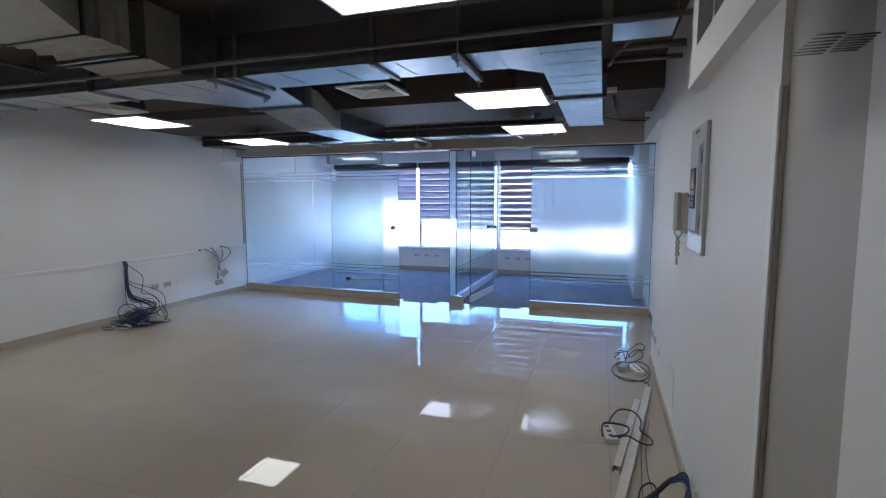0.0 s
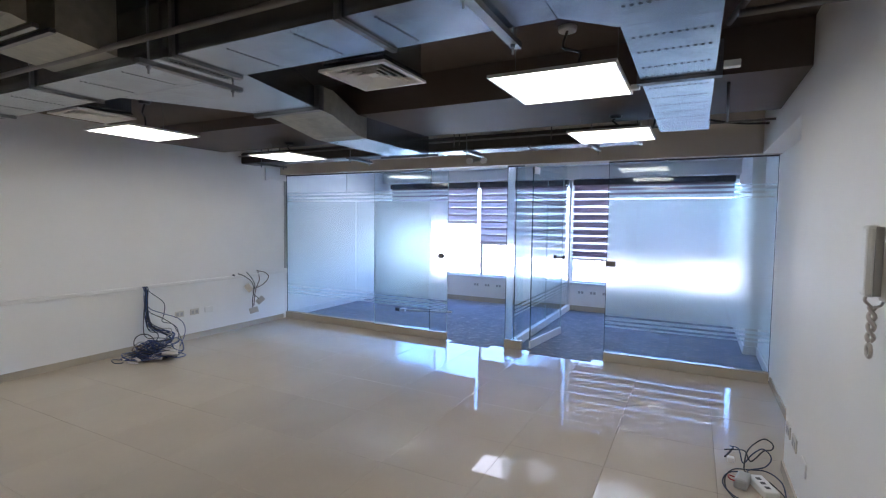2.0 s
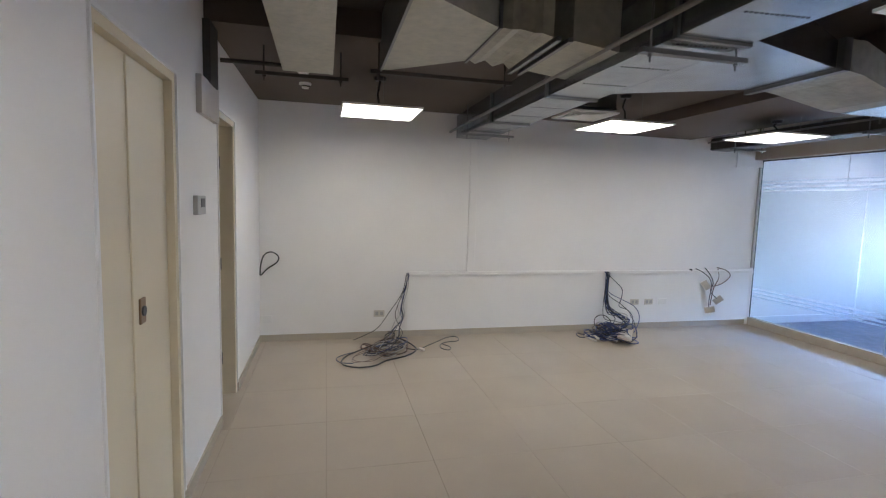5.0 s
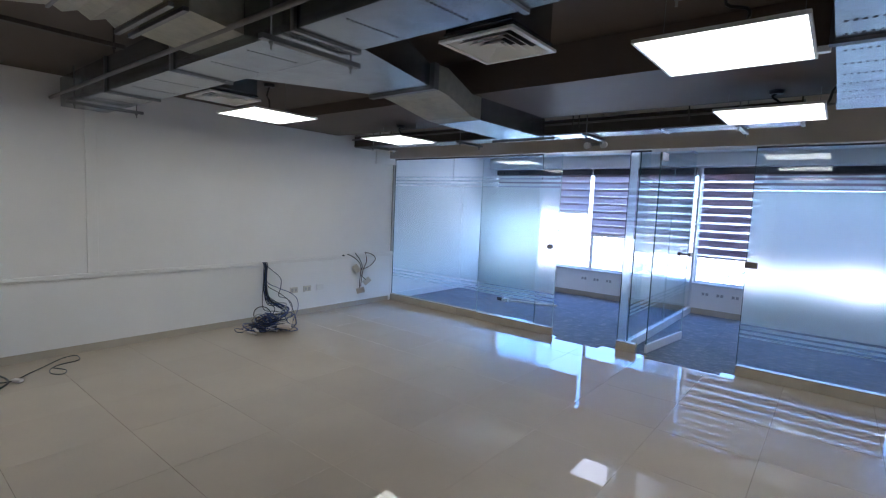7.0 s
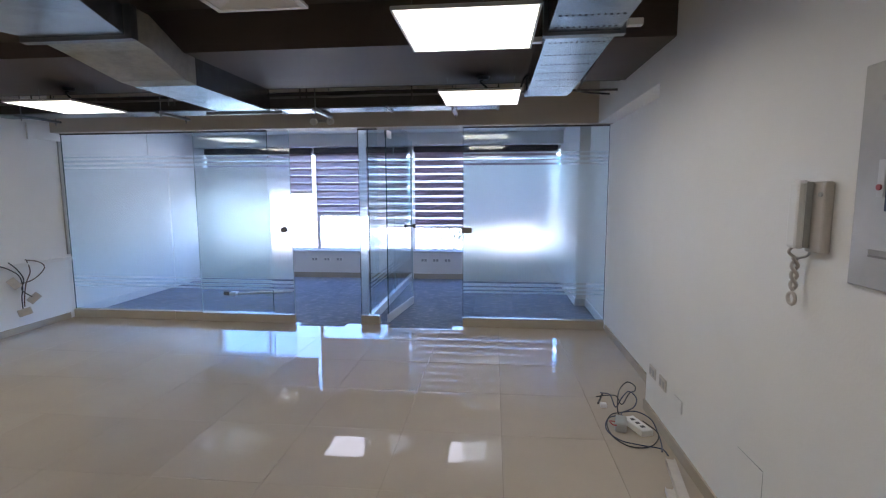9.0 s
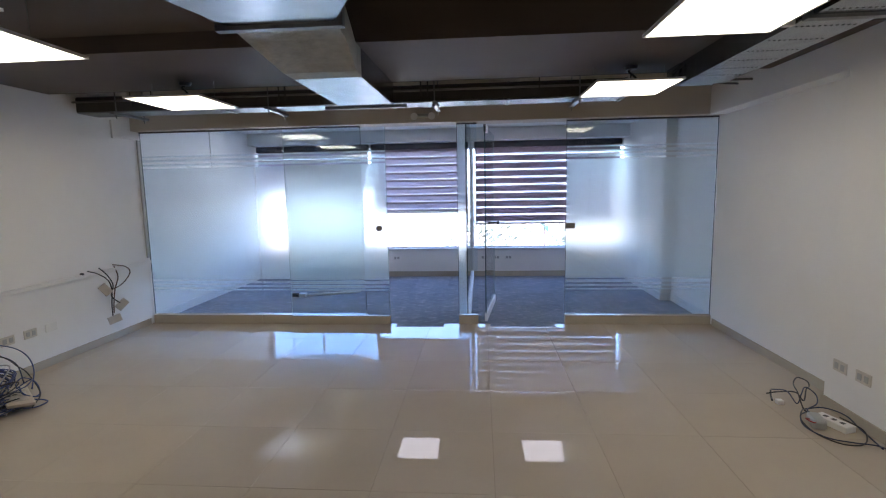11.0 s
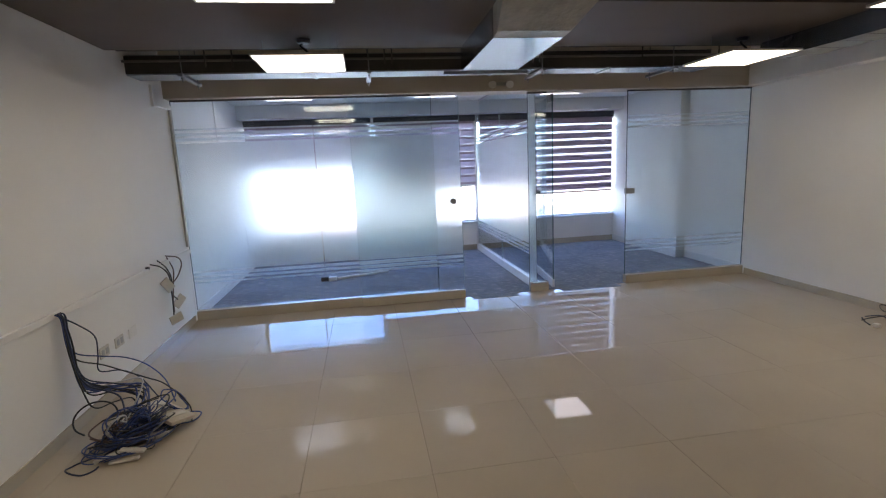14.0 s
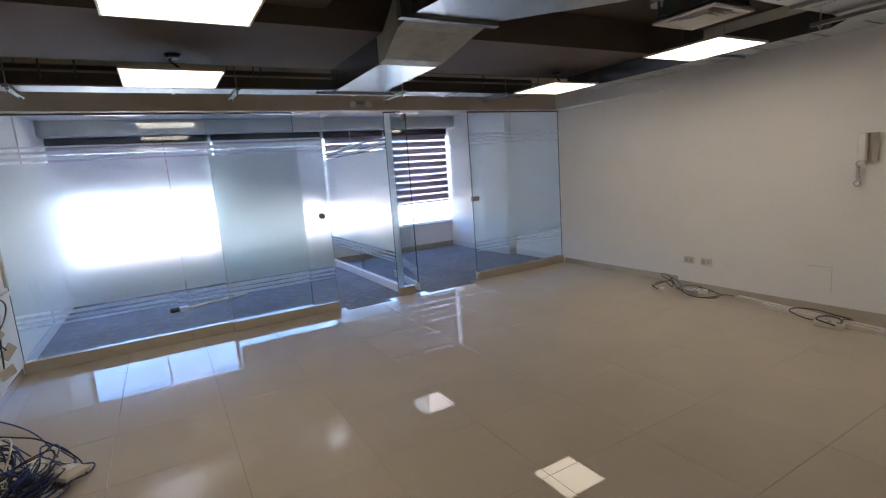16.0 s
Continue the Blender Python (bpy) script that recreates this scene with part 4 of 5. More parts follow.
SY = 3.033
on_panel(flat([(SY - 0.056, 1.514), (SY + 0.056, 1.514), (SY, 1.606)], xs), "warning_triangle_border", SIGNWHITE)
on_panel(flat([(SY - 0.052, 1.517), (SY + 0.052, 1.517), (SY, 1.602)], xs - 0.0008), "warning_triangle_edge", INK)
on_panel(flat([(SY - 0.046, 1.5205), (SY + 0.046, 1.5205), (SY, 1.595)], xs - 0.0016), "warning_triangle", YELLOW)
on_panel(flat([(SY + 0.005, 1.583), (SY - 0.006, 1.583), (SY + 0.009, 1.553), (SY - 0.001, 1.555), (SY + 0.004, 1.526), (SY - 0.011, 1.562), (SY - 0.001, 1.560)], xs - 0.0024), "lightning_bolt", INK)
side = Matrix(((0, 0, -1, 0), (-1, 0, 0, 0), (0, 1, 0, 0), (0, 0, 0, 1)))
for word, size, z, ink in (("PELIGRO", 0.030, 1.485, SIGNWHITE), ("RIESGO", 0.013, 1.472, GREYPLASTIC), ("ELÉCTRICO", 0.014, 1.459, GREYPLASTIC)):
    letters(word, size, Matrix.Translation((xs - 0.0008, SY, z)) @ side, ink, ep)
for z, w in ((1.447, 0.046), (1.439, 0.046), (1.430, 0.04)):
    on_panel(boxes((xs - 0.001, xs, SY - w, SY + w, z - 0.002, z + 0.002)), "small_print", PANELEDGE)
lb = part("box_label", box(RX - 0.0195, RX - 0.0182, 3.0, 3.11, 1.752, 1.802), SIGNWHITE, ep, "black and white panel label")
part("label_band", boxes((RX - 0.0202, RX - 0.0196, 3.004, 3.106, 1.779, 1.798)), INK, lb)
for y0, y1, z in ((3.02, 3.035, 1.762), (3.045, 3.06, 1.762), (3.07, 3.09, 1.762), (3.05, 3.07, 1.772)):
    part("label_bar", boxes((RX - 0.0202, RX - 0.0196, y0, y1, z - 0.004, z + 0.003)), INK, lb)

# ---- floor boxes of the offices ----
for x in (-2.82, -2.6, -2.38, -0.9, -0.7, -0.5):
    o = thing("sill_socket", (x, WY, 0.32), "white socket below the office window", "socket", "sockets below the windows")
    part("cover_plate", box(x - 0.058, x + 0.058, WY - 0.008, WY, 0.284, 0.356, 0.002), PLASTIC, o)
    for dx in (-0.026, 0.026):
        part("outlet", box(x + dx - 0.018, x + dx + 0.018, WY - 0.0105, WY - 0.0082, 0.3, 0.34), GREYPLASTIC, o)
off = thing("office_cable", (-3.1, 8.42, 0), "short white cable with a plug on the carpet", "cable")
for dy in (0.0, 0.03):
    part("wire", tube([(-3.4, 8.3 + dy, 0.02), (-3.2, 8.4 + dy, 0.008), (-3.0, 8.43 + dy, 0.02), (-2.82, 8.52 + dy, 0.01), (-2.7, 8.56 + dy, 0.01)], 0.016, 6, 5, 0.0), PLASTIC, off)
part("plug", box(-3.5, -3.40, 8.24, 8.33, 0.0, 0.055, 0.01), PLASTIC, off, "white plug")
part("plug_boot", box(-3.6, -3.5, 8.26, 8.38, 0.0, 0.06, 0.012), DARKPLASTIC, off)

# ---- cable bundles ----
def loop(rng, c, r, z, n=7, flat_part=0.6, axis=None):
    a0 = rng.uniform(0, 6.28)
    tilt = rng.uniform(0, 6.28) if axis is None else axis + rng.uniform(-0.35, 0.35)
    sense = rng.choice((-1, 1))
    drift, grow = rng.uniform(-0.3, 0.3) * r / n, rng.uniform(-0.35, 0.35) / n
    out = []
    for k in range(n + 1):
        a = a0 + sense * k * 0.85
        rr = r * (0.85 + grow * k + rng.uniform(-0.09, 0.09))
        u, v = rr * math.cos(a) + drift * k, rr * math.sin(a) * flat_part
        out.append((c[0] + u * math.cos(tilt) - v * math.sin(tilt), c[1] + u * math.sin(tilt) + v * math.cos(tilt), max(0.006, z * (0.7 + 0.3 * math.sin(a0 * 3 + k * 0.8)) + rng.uniform(-0.012, 0.012))))
    return out


def keep_room(pts):
    return [(max(p[0], LX + 0.025), p[1], p[2]) for p in pts]


def keep_in(pts, room, rng):
    """Draws stray points back into the pile's patch of floor."""
    x0, x1, y0, y1 = room
    return [(min(max(p[0], x0 + rng.uniform(0, 0.05)), x1 - rng.uniform(0, 0.05)), min(max(p[1], y0 + rng.uniform(0, 0.05)), y1 - rng.uniform(0, 0.05)), p[2]) for p in pts]


def west_bundle(seed, top, knee, lead, centre, spread, axis, n_drop, n_loop, label, mats, room):
    rng = random.Random(seed)
    o = thing("cable_bundle", (centre[0], centre[1], 0), label, "cable bundle", "cable bundles hanging from the raceway")
    for i in range(n_drop):
        j = lambda s: rng.gauss(0, s)
        loose = rng.choice((0.5, 1.0, 2.0, 3.5))
        yy = top[0] + j(0.012)
        k = (knee[0] + abs(j(0.02)) * loose, knee[1] + j(0.018) * loose, knee[2] + j(0.025) * loose)
        m = (lead[0] + j(0.03) * loose, lead[1] + j(0.03) * loose, max(0.02, lead[2] + j(0.03) * loose))
        pts = [(LX + 0.008, yy, top[1]), (LX + 0.035 + abs(j(0.01)), yy + 0.005, top[1] - 0.03),
               (LX + 0.045 + abs(j(0.012)) * loose, (yy * 2 + k[1]) / 3 + j(0.008), top[1] - 0.17), (k[0] - 0.005, k[1] - 0.01, k[2] + 0.09),
               (k[0] + 0.035, k[1] + 0.003, k[2] - 0.01), ((k[0] + m[0]) / 2 + 0.02, (k[1] + m[1]) / 2, (k[2] + m[2]) / 2 + 0.01), m]
        pts += keep_in(loop(rng, (centre[0] + j(0.05), centre[1] + j(0.06)), spread * rng.uniform(0.6, 1.0), rng.uniform(0.02, 0.1), rng.randint(5, 9), 0.5, axis), room, rng)
        part("cable", tube(keep_room(pts), rng.choice((0.0034, 0.0042, 0.005)), 6, 6, 0.0), rng.choice(mats), o)
    for i in range(n_loop):
        s = rng.gauss(0, spread * 0.42)
        c = (centre[0] + s * math.cos(axis) + rng.gauss(0, 0.03), centre[1] + s * math.sin(axis) + rng.gauss(0, 0.03))
        part("cable", tube(keep_in(loop(rng, c, spread * rng.choice((0.3, 0.45, 0.6, 0.85)), rng.uniform(0.01, 0.2), rng.randint(6, 13), rng.uniform(0.45, 0.9), axis), room, rng), rng.choice((0.003, 0.0038, 0.0046)), 6, 5, 0.0), rng.choice(mats), o)
    return o


MIX = [NAVYCABLE, NAVYCABLE, BLUECABLE, BLUECABLE, BLUECABLE, BLUECABLE, BLACKCABLE, BLACKCABLE, BLACKCABLE, BROWNCABLE, GREYCABLE]
b1 = west_bundle(3, (4.80, 0.72), (-4.655, 4.81, 0.28), (-4.36, 4.90, 0.17), (-4.31, 4.63), 0.2, 0.75, 15, 56, "tangle of blue and black data cables on the floor", MIX, (-4.60, -4.05, 4.34, 5.0))
for x, y, z, r in ((-4.22, 4.72, 0.075, 60), (-4.2, 4.60, 0.02, 40), (-4.30, 4.66, 0.05, 55)):
    bm = box(-0.06, 0.06, -0.024, 0.024, 0.0, 0.028, 0.005)
    bmesh.ops.transform(bm, verts=bm.verts, matrix=Matrix.Translation((x, y, z)) @ Matrix.Rotation(radians(r), 4, "Z") @ Matrix.Rotation(radians(12), 4, "Y"))
    part("loose_socket", bm, DUSTY, b1, "loose white socket body")
for k, (x, y, r) in enumerate(((-4.28, 4.405, 8), (-4.36, 4.43, 40), (-4.25, 4.44, -14))):
    bm = box(-0.07, 0.07, -0.016, 0.016, 0.0, 0.014, 0.006)
    bmesh.ops.transform(bm, verts=bm.verts, matrix=Matrix.Translation((x, y, 0.006 + 0.016 * k)) @ Matrix.Rotation(radians(r), 4, "Z") @ Matrix.Rotation(radians(6 * k - 5), 4, "X"))
    part("white_wrap", bm, DUSTY, b1, "crumpled white wrapping")
bm = box(-0.17, 0.17, -0.075, 0.075, 0.0, 0.022, 0.004)
bmesh.ops.transform(bm, verts=bm.verts, matrix=Matrix.Translation((-4.21, 4.77, 0.075)) @ Matrix.Rotation(radians(-37), 4, "Z") @ Matrix.Rotation(radians(7), 4, "Y") @ Matrix.Rotation(radians(-8), 4, "X"))
part("socket_board", bm, BOARD, b1, "beige trunking board lying on the cables")
for d in (-0.09, 0.0, 0.09):
    bm = box(d - 0.03, d + 0.03, -0.05, 0.05, 0.0225, 0.028, 0.003)
    bmesh.ops.transform(bm, verts=bm.verts, matrix=Matrix.Translation((-4.21, 4.77, 0.075)) @ Matrix.Rotation(radians(-37), 4, "Z") @ Matrix.Rotation(radians(7), 4, "Y") @ Matrix.Rotation(radians(-8), 4, "X"))
    part("board_plate", bm, SOCKETPLATE, b1)
part("loose_strand", tube([(LX + 0.03, 4.80, 0.70), (LX + 0.08, 4.86, 0.63), (LX + 0.1, 4.97, 0.52), (LX + 0.1, 4.97, 0.40), (LX + 0.11, 4.94, 0.31), (LX + 0.2, 5.0, 0.28), (-4.42, 5.0, 0.22), (-4.3, 4.92, 0.12)], 0.0042, 6, 6, 0.0), NAVYCABLE, b1)
part("loose_strand", tube([(LX + 0.04, 4.80, 0.62), (LX + 0.06, 4.82, 0.48), (LX + 0.12, 4.95, 0.40), (LX + 0.2, 5.06, 0.34), (-4.40, 5.06, 0.28), (-4.27, 4.98, 0.2), (-4.18, 4.86, 0.1)], 0.0042, 6, 6, 0.0), BLUECABLE, b1)
part("loose_strand", tube([(LX + 0.04, 4.80, 0.58), (LX + 0.06, 4.82, 0.44), (LX + 0.14, 4.93, 0.35), (-4.5, 5.0, 0.27), (-4.36, 4.94, 0.24), (-4.24, 4.9, 0.2), (-4.1, 4.84, 0.08), (-4.05, 4.72, 0.03)], 0.0042, 6, 6, 0.0), BLACKCABLE, b1)
part("side_loop", tube([(-4.53 + 0.085 * math.cos(a), 4.68 + 0.06 * math.cos(a), 0.13 + 0.095 * math.sin(a)) for a in (-0.9 + 0.55 * k for k in range(10))], 0.0048, 6, 6, 0.0), BLACKCABLE, b1)
part("near_loop", tube([(-4.465 + 0.075 * math.cos(a), 4.39 + 0.07 * math.sin(a), 0.012 + 0.012 * math.sin(2 * a)) for a in (1.2 + 0.55 * k for k in range(10))], 0.0045, 6, 6, 0.0), NAVYCABLE, b1)
part("far_loop", tube([(-4.25, 4.72, 0.06), (-4.12, 4.80, 0.05), (-4.03, 4.82, 0.03), (-4.05, 4.74, 0.02), (-4.14, 4.70, 0.03)], 0.0045, 6, 6, 0.0), BLUECABLE, b1)
b2 = west_bundle(8, (2.36, 0.715), (-4.655, 2.30, 0.25), (-4.55, 2.19, 0.06), (-4.16, 2.04), 0.27, 2.4, 6, 9, "long loops of dark cable hanging from the raceway end", [NAVYCABLE, BLACKCABLE, BLACKCABLE, NAVYCABLE, BLUECABLE, BROWNCABLE, GREYCABLE, GREYCABLE], (-4.62, -3.76, 1.66, 2.42))
part("side_strand", tube([(LX + 0.02, 2.35, 0.70), (LX + 0.05, 2.3, 0.5), (LX + 0.04, 2.16, 0.28), (LX + 0.05, 2.04, 0.12), (LX + 0.07, 1.9, 0.05), (LX + 0.1, 1.78, 0.01)], 0.004, 6, 6, 0.0), BLACKCABLE, b2)
part("long_tail", tube([(-4.3, 2.2, 0.02), (-4.17, 2.38, 0.02), (-4.30, 2.53, 0.02), (-4.42, 2.64, 0.015), (-4.56, 2.80, 0.02), (-4.57, 2.90, 0.02), (-4.42, 2.88, 0.02), (-4.38, 2.74, 0.02), (-4.30, 2.66, 0.02), (-4.18, 2.64, 0.02), (-4.11, 2.70, 0.02), (-4.2, 2.74, 0.02), (-4.33, 2.68, 0.02)], 0.0042, 6, 6, 0.0), BLACKCABLE, b2)
part("thick_loop", tube([(-4.65, 2.24, 0.14), (-4.5, 2.08, 0.03), (-4.29, 1.88, 0.02), (-4.05, 1.68, 0.02), (-3.84, 1.64, 0.02), (-3.73, 1.76, 0.02), (-3.75, 1.92, 0.02), (-3.88, 2.05, 0.02), (-3.99, 2.25, 0.02), (-4.18, 2.38, 0.02), (-4.43, 2.34, 0.02), (-4.6, 2.24, 0.03)], 0.0075, 8, 6, 0.0), BLACKCABLE, b2, "thick black cable")
part("end_loop", tube([(-4.2, 1.8, 0.02), (-4.08, 1.64, 0.02), (-3.98, 1.59, 0.02), (-3.88, 1.63, 0.02), (-3.84, 1.74, 0.02)], 0.0045, 6, 6, 0.0), NAVYCABLE, b2)
for x, y, r in ((-4.16, 2.43, 35), (-4.30, 2.12, -20)):
    bm = box(-0.035, 0.035, -0.02, 0.02, 0.012, 0.034, 0.004)
    bmesh.ops.transform(bm, verts=bm.verts, matrix=Matrix.Translation((x, y, 0.0)) @ Matrix.Rotation(radians(r), 4, "Z"))
    part("cable_plug", bm, DUSTY, b2, "dusty white plug")

hw = thing("hanging_wires", (LX + 0.05, 6.4, 0.2), "hanging wires with loose socket plates", "wires")
for pts in ([(LX, 6.08, 0.75), (LX + 0.05, 6.15, 0.71), (LX + 0.06, 6.26, 0.62), (LX + 0.05, 6.30, 0.5), (LX + 0.06, 6.27, 0.38), (LX + 0.05, 6.28, 0.25)],
            [(LX, 6.22, 0.76), (LX + 0.05, 6.26, 0.68), (LX + 0.06, 6.31, 0.57), (LX + 0.05, 6.29, 0.46), (LX + 0.06, 6.38, 0.37)],
            [(LX, 6.40, 0.765), (LX + 0.06, 6.50, 0.73), (LX + 0.07, 6.55, 0.66), (LX + 0.06, 6.46, 0.57), (LX + 0.05, 6.34, 0.53), (LX + 0.06, 6.22, 0.54)],
            [(LX, 6.42, 0.75), (LX + 0.05, 6.40, 0.64), (LX + 0.06, 6.33, 0.52), (LX + 0.05, 6.31, 0.38), (LX + 0.05, 6.30, 0.28)]):
    part("wire", tube(pts, 0.0055, 6, 6), BLACKCABLE if pts[0][1] < 6.3 else BROWNCABLE, hw)
for y, z, r in ((6.285, 0.225, 14), (6.40, 0.35, 42), (6.20, 0.545, -55)):
    bm = box(-0.007, 0.007, -0.058, 0.058, -0.038, 0.038, 0.002)
    bmesh.ops.transform(bm, verts=bm.verts, matrix=Matrix.Translation((LX + 0.065, y, z)) @ Matrix.Rotation(radians(-35), 4, "Z") @ Matrix.Rotation(radians(r), 4, "X"))
    part("loose_plate", bm, SOCKETPLATE, hw, "loose beige-grey socket plate")

solid("wall_cable_loop", tube([(LX, 0.836, 0.70), (LX + 0.03, 0.845, 0.80), (LX + 0.05, 0.88, 0.91), (LX + 0.05, 0.95, 0.945), (LX + 0.05, 1.02, 0.90), (LX + 0.04, 1.0, 0.835), (LX + 0.03, 0.91, 0.77), (LX + 0.01, 0.845, 0.70)], 0.007, 6, 8), BLACKCABLE, "black cable loop sticking out of the wall", "cable")
smoke = thing("smoke_detector", (-3.83, 1.315, 2.46), "small round white smoke detector on the brown ceiling", "smoke detector")
part("base", rod(bmesh.new(), (-3.83, 1.315, 2.445), (-3.83, 1.315, 2.4595), 0.05, 24), PLASTIC, smoke)
part("sensor_dome", rod(bmesh.new(), (-3.83, 1.315, 2.415), (-3.83, 1.315, 2.4445), 0.026, 20, 0.042), PLASTIC, smoke)
part("sensor_slots", rod(bmesh.new(), (-3.83, 1.315, 2.426), (-3.83, 1.315, 2.434), 0.0345, 20, 0.0385), DARKPLASTIC, smoke)
solid("raceway_hole", rod(bmesh.new(), (LX, 6.0, 0.735), (LX + 0.026, 6.0, 0.735), 0.012, 10), DARKPLASTIC, "small dark cable hole above the raceway", "cable hole")

# east side: cable tangle, socket strip and white trunking lengths on the floor
e1 = thing("cable_tangle", (1.15, 4.75, 0), "dark cable loops with a white socket strip on the floor", "cable bundle")
def lying(pts, r, mat):
    part("cable", tube(pts, r, 6, 8, 0.0), mat, e1)


lying([(1.0, 5.12, 0.03), (1.06, 5.1, 0.05), (1.1, 4.98, 0.10), (1.13, 4.94, 0.06), (1.2, 5.03, 0.10), (1.25, 5.08, 0.10), (1.26, 5.12, 0.12), (1.22, 5.16, 0.13), (1.16, 5.1, 0.11), (1.11, 4.97, 0.10), (1.09, 4.88, 0.04), (1.1, 4.84, 0.02)], 0.0042, BLACKCABLE)
lying([(1.03, 5.12, 0.06), (1.07, 5.02, 0.09), (1.09, 4.94, 0.04), (1.14, 4.98, 0.09), (1.2, 5.04, 0.11), (1.24, 5.0, 0.08), (1.2, 4.92, 0.05), (1.11, 4.87, 0.03), (1.12, 4.8, 0.03)], 0.004, NAVYCABLE)
lying([(1.1, 4.9, 0.02), (1.2, 4.86, 0.05), (1.26, 4.76, 0.05), (1.27, 4.66, 0.02), (1.25, 4.52, 0.012), (1.22, 4.42, 0.02)], 0.004, NAVYCABLE)
lying([(1.1, 4.88, 0.03), (1.03, 4.8, 0.05), (0.985, 4.72, 0.03), (0.99, 4.6, 0.012), (1.05, 4.49, 0.01), (1.14, 4.47, 0.012), (1.22, 4.53, 0.012), (1.26, 4.62, 0.03), (1.2, 4.72, 0.055)], 0.004, BLACKCABLE)
lying([(1.08, 4.84, 0.03), (1.0, 4.76, 0.04), (0.97, 4.66, 0.02), (1.02, 4.55, 0.012), (1.12, 4.5, 0.012), (1.23, 4.46, 0.015), (1.24, 4.38, 0.02)], 0.0038, NAVYCABLE)
lying([(1.05, 4.74, 0.03), (1.0, 4.71, 0.05), (1.01, 4.66, 0.05), (1.06, 4.68, 0.04)], 0.004, RED)
lying([(1.0, 5.05, 0.012), (1.03, 5.12, 0.02), (1.05, 5.16, 0.035)], 0.006, BLACKCABLE)
bm = box(-0.02, 0.02, -0.02, 0.02, 0, 0.03, 0.006)
bmesh.ops.transform(bm, verts=bm.verts, matrix=Matrix.Translation((1.03, 5.02, 0.0)))
part("plug", bm, PLASTIC, e1)
bm = box(-0.04, 0.04, -0.1, 0.1, 0, 0.04, 0.006)
bmesh.ops.transform(bm, verts=bm.verts, matrix=Matrix.Translation((1.17, 4.72, 0.0)) @ Matrix.Rotation(radians(20), 4, "Z"))
part("socket_strip", bm, PLASTIC, e1, "white socket strip")
for d in (-0.05, 0.0, 0.05):
    bm = box(-0.012, 0.012, -0.012, 0.012, 0.04, 0.042)
    bmesh.ops.transform(bm, verts=bm.verts, matrix=Matrix.Translation((1.17, 4.72, 0.0)) @ Matrix.Rotation(radians(20), 4, "Z") @ Matrix.Translation((0, d, 0)))
    part("outlet", bm, DARKPLASTIC, e1)
bm = box(-0.035, 0.035, -0.07, 0.07, 0, 0.06, 0.015)
bmesh.ops.transform(bm, verts=bm.verts, matrix=Matrix.Translation((1.07, 4.72, 0.0)) @ Matrix.Rotation(radians(-15), 4, "Z"))
part("adapter", bm, GREYPLASTIC, e1, "pale adapter block")


def trunking(a, b, w, h, label):
    a, b = Vector(a), Vector(b)
    d = b - a
    L, ang = d.length, math.atan2(d.y, d.x)
    m = Matrix.Translation(a) @ Matrix.Rotation(ang, 4, "Z")
    o = thing("trunking_length", ((a.x + b.x) / 2, (a.y + b.y) / 2, 0), label, "cable trunking", "white trunking lengths on the floor")
    bm = boxes((0, L, -w / 2, w / 2, 0, 0.003), (0, L, -w / 2, -w / 2 + 0.003, 0.003, h), (0, L, w / 2 - 0.003, w / 2, 0.003, h))
    bmesh.ops.transform(bm, verts=bm.verts, matrix=m)
    part("channel", bm, DUSTY, o)
    bm = box(0.02, L - 0.03, -w / 2 - 0.001, w / 2 + 0.001, h, h + 0.003)
    bmesh.ops.transform(bm, verts=bm.verts, matrix=m)
    part("lid", bm, DUSTY, o)


trunking((1.235, 4.34, 0), (0.925, 2.42, 0), 0.045, 0.03, "white plastic trunking lying along the wall")
trunking((1.14, 4.07, 0), (0.968, 3.04, 0), 0.038, 0.026, "shorter white plastic trunking lying along the wall")
e2 = thing("extension_lead", (1.0, 3.5, 0), "black extension lead with a white socket block", "extension lead")
part("cable", tube([(0.95, 3.50, 0.03), (0.94, 3.62, 0.03), (1.0, 3.77, 0.05), (1.09, 3.75, 0.06), (1.13, 3.62, 0.06), (1.12, 3.50, 0.05), (1.17, 3.46, 0.03), (1.18, 3.40, 0.02), (1.12, 3.37, 0.03), (1.04, 3.40, 0.05), (0.97, 3.38, 0.03)], 0.0055, 6, 6, 0.0), BLACKCABLE, e2)
part("cable", tube([(0.9, 3.40, 0.03), (0.9, 3.52, 0.05), (0.97, 3.55, 0.05), (1.05, 3.52, 0.05), (1.03, 3.42, 0.05), (0.95, 3.38, 0.04)], 0.0065, 6, 6, 0.0), BLACKCABLE, e2)
bm = box(-0.04, 0.04, -0.1, 0.1, 0, 0.04, 0.008)
bmesh.ops.transform(bm, verts=bm.verts, matrix=Matrix.Translation((0.935, 3.455, 0.0)) @ Matrix.Rotation(radians(12), 4, "Z"))
blk = part("socket_block", bm, DUSTY, e2, "dusty white socket block")
for d in (-0.06, 0.0, 0.06):
    bm = box(-0.014, 0.014, d - 0.014, d + 0.014, 0.0402, 0.042)
    bmesh.ops.transform(bm, verts=bm.verts, matrix=Matrix.Translation((0.935, 3.455, 0.0)) @ Matrix.Rotation(radians(12), 4, "Z"))
    part("outlet", bm, DARKPLASTIC, blk)
e3 = thing("black_cable_coil", (1.15, 2.85, 0), "thick black hose and blue cables by the skirting", "cable")
part("hose", tube([(0.98, 2.66, 0.02), (1.06, 2.74, 0.03), (1.14, 2.81, 0.06), (1.21, 2.86, 0.11), (1.27, 2.87, 0.13)], 0.013, 8, 6, 0.0), BLACKCABLE, e3, "thick black hose")
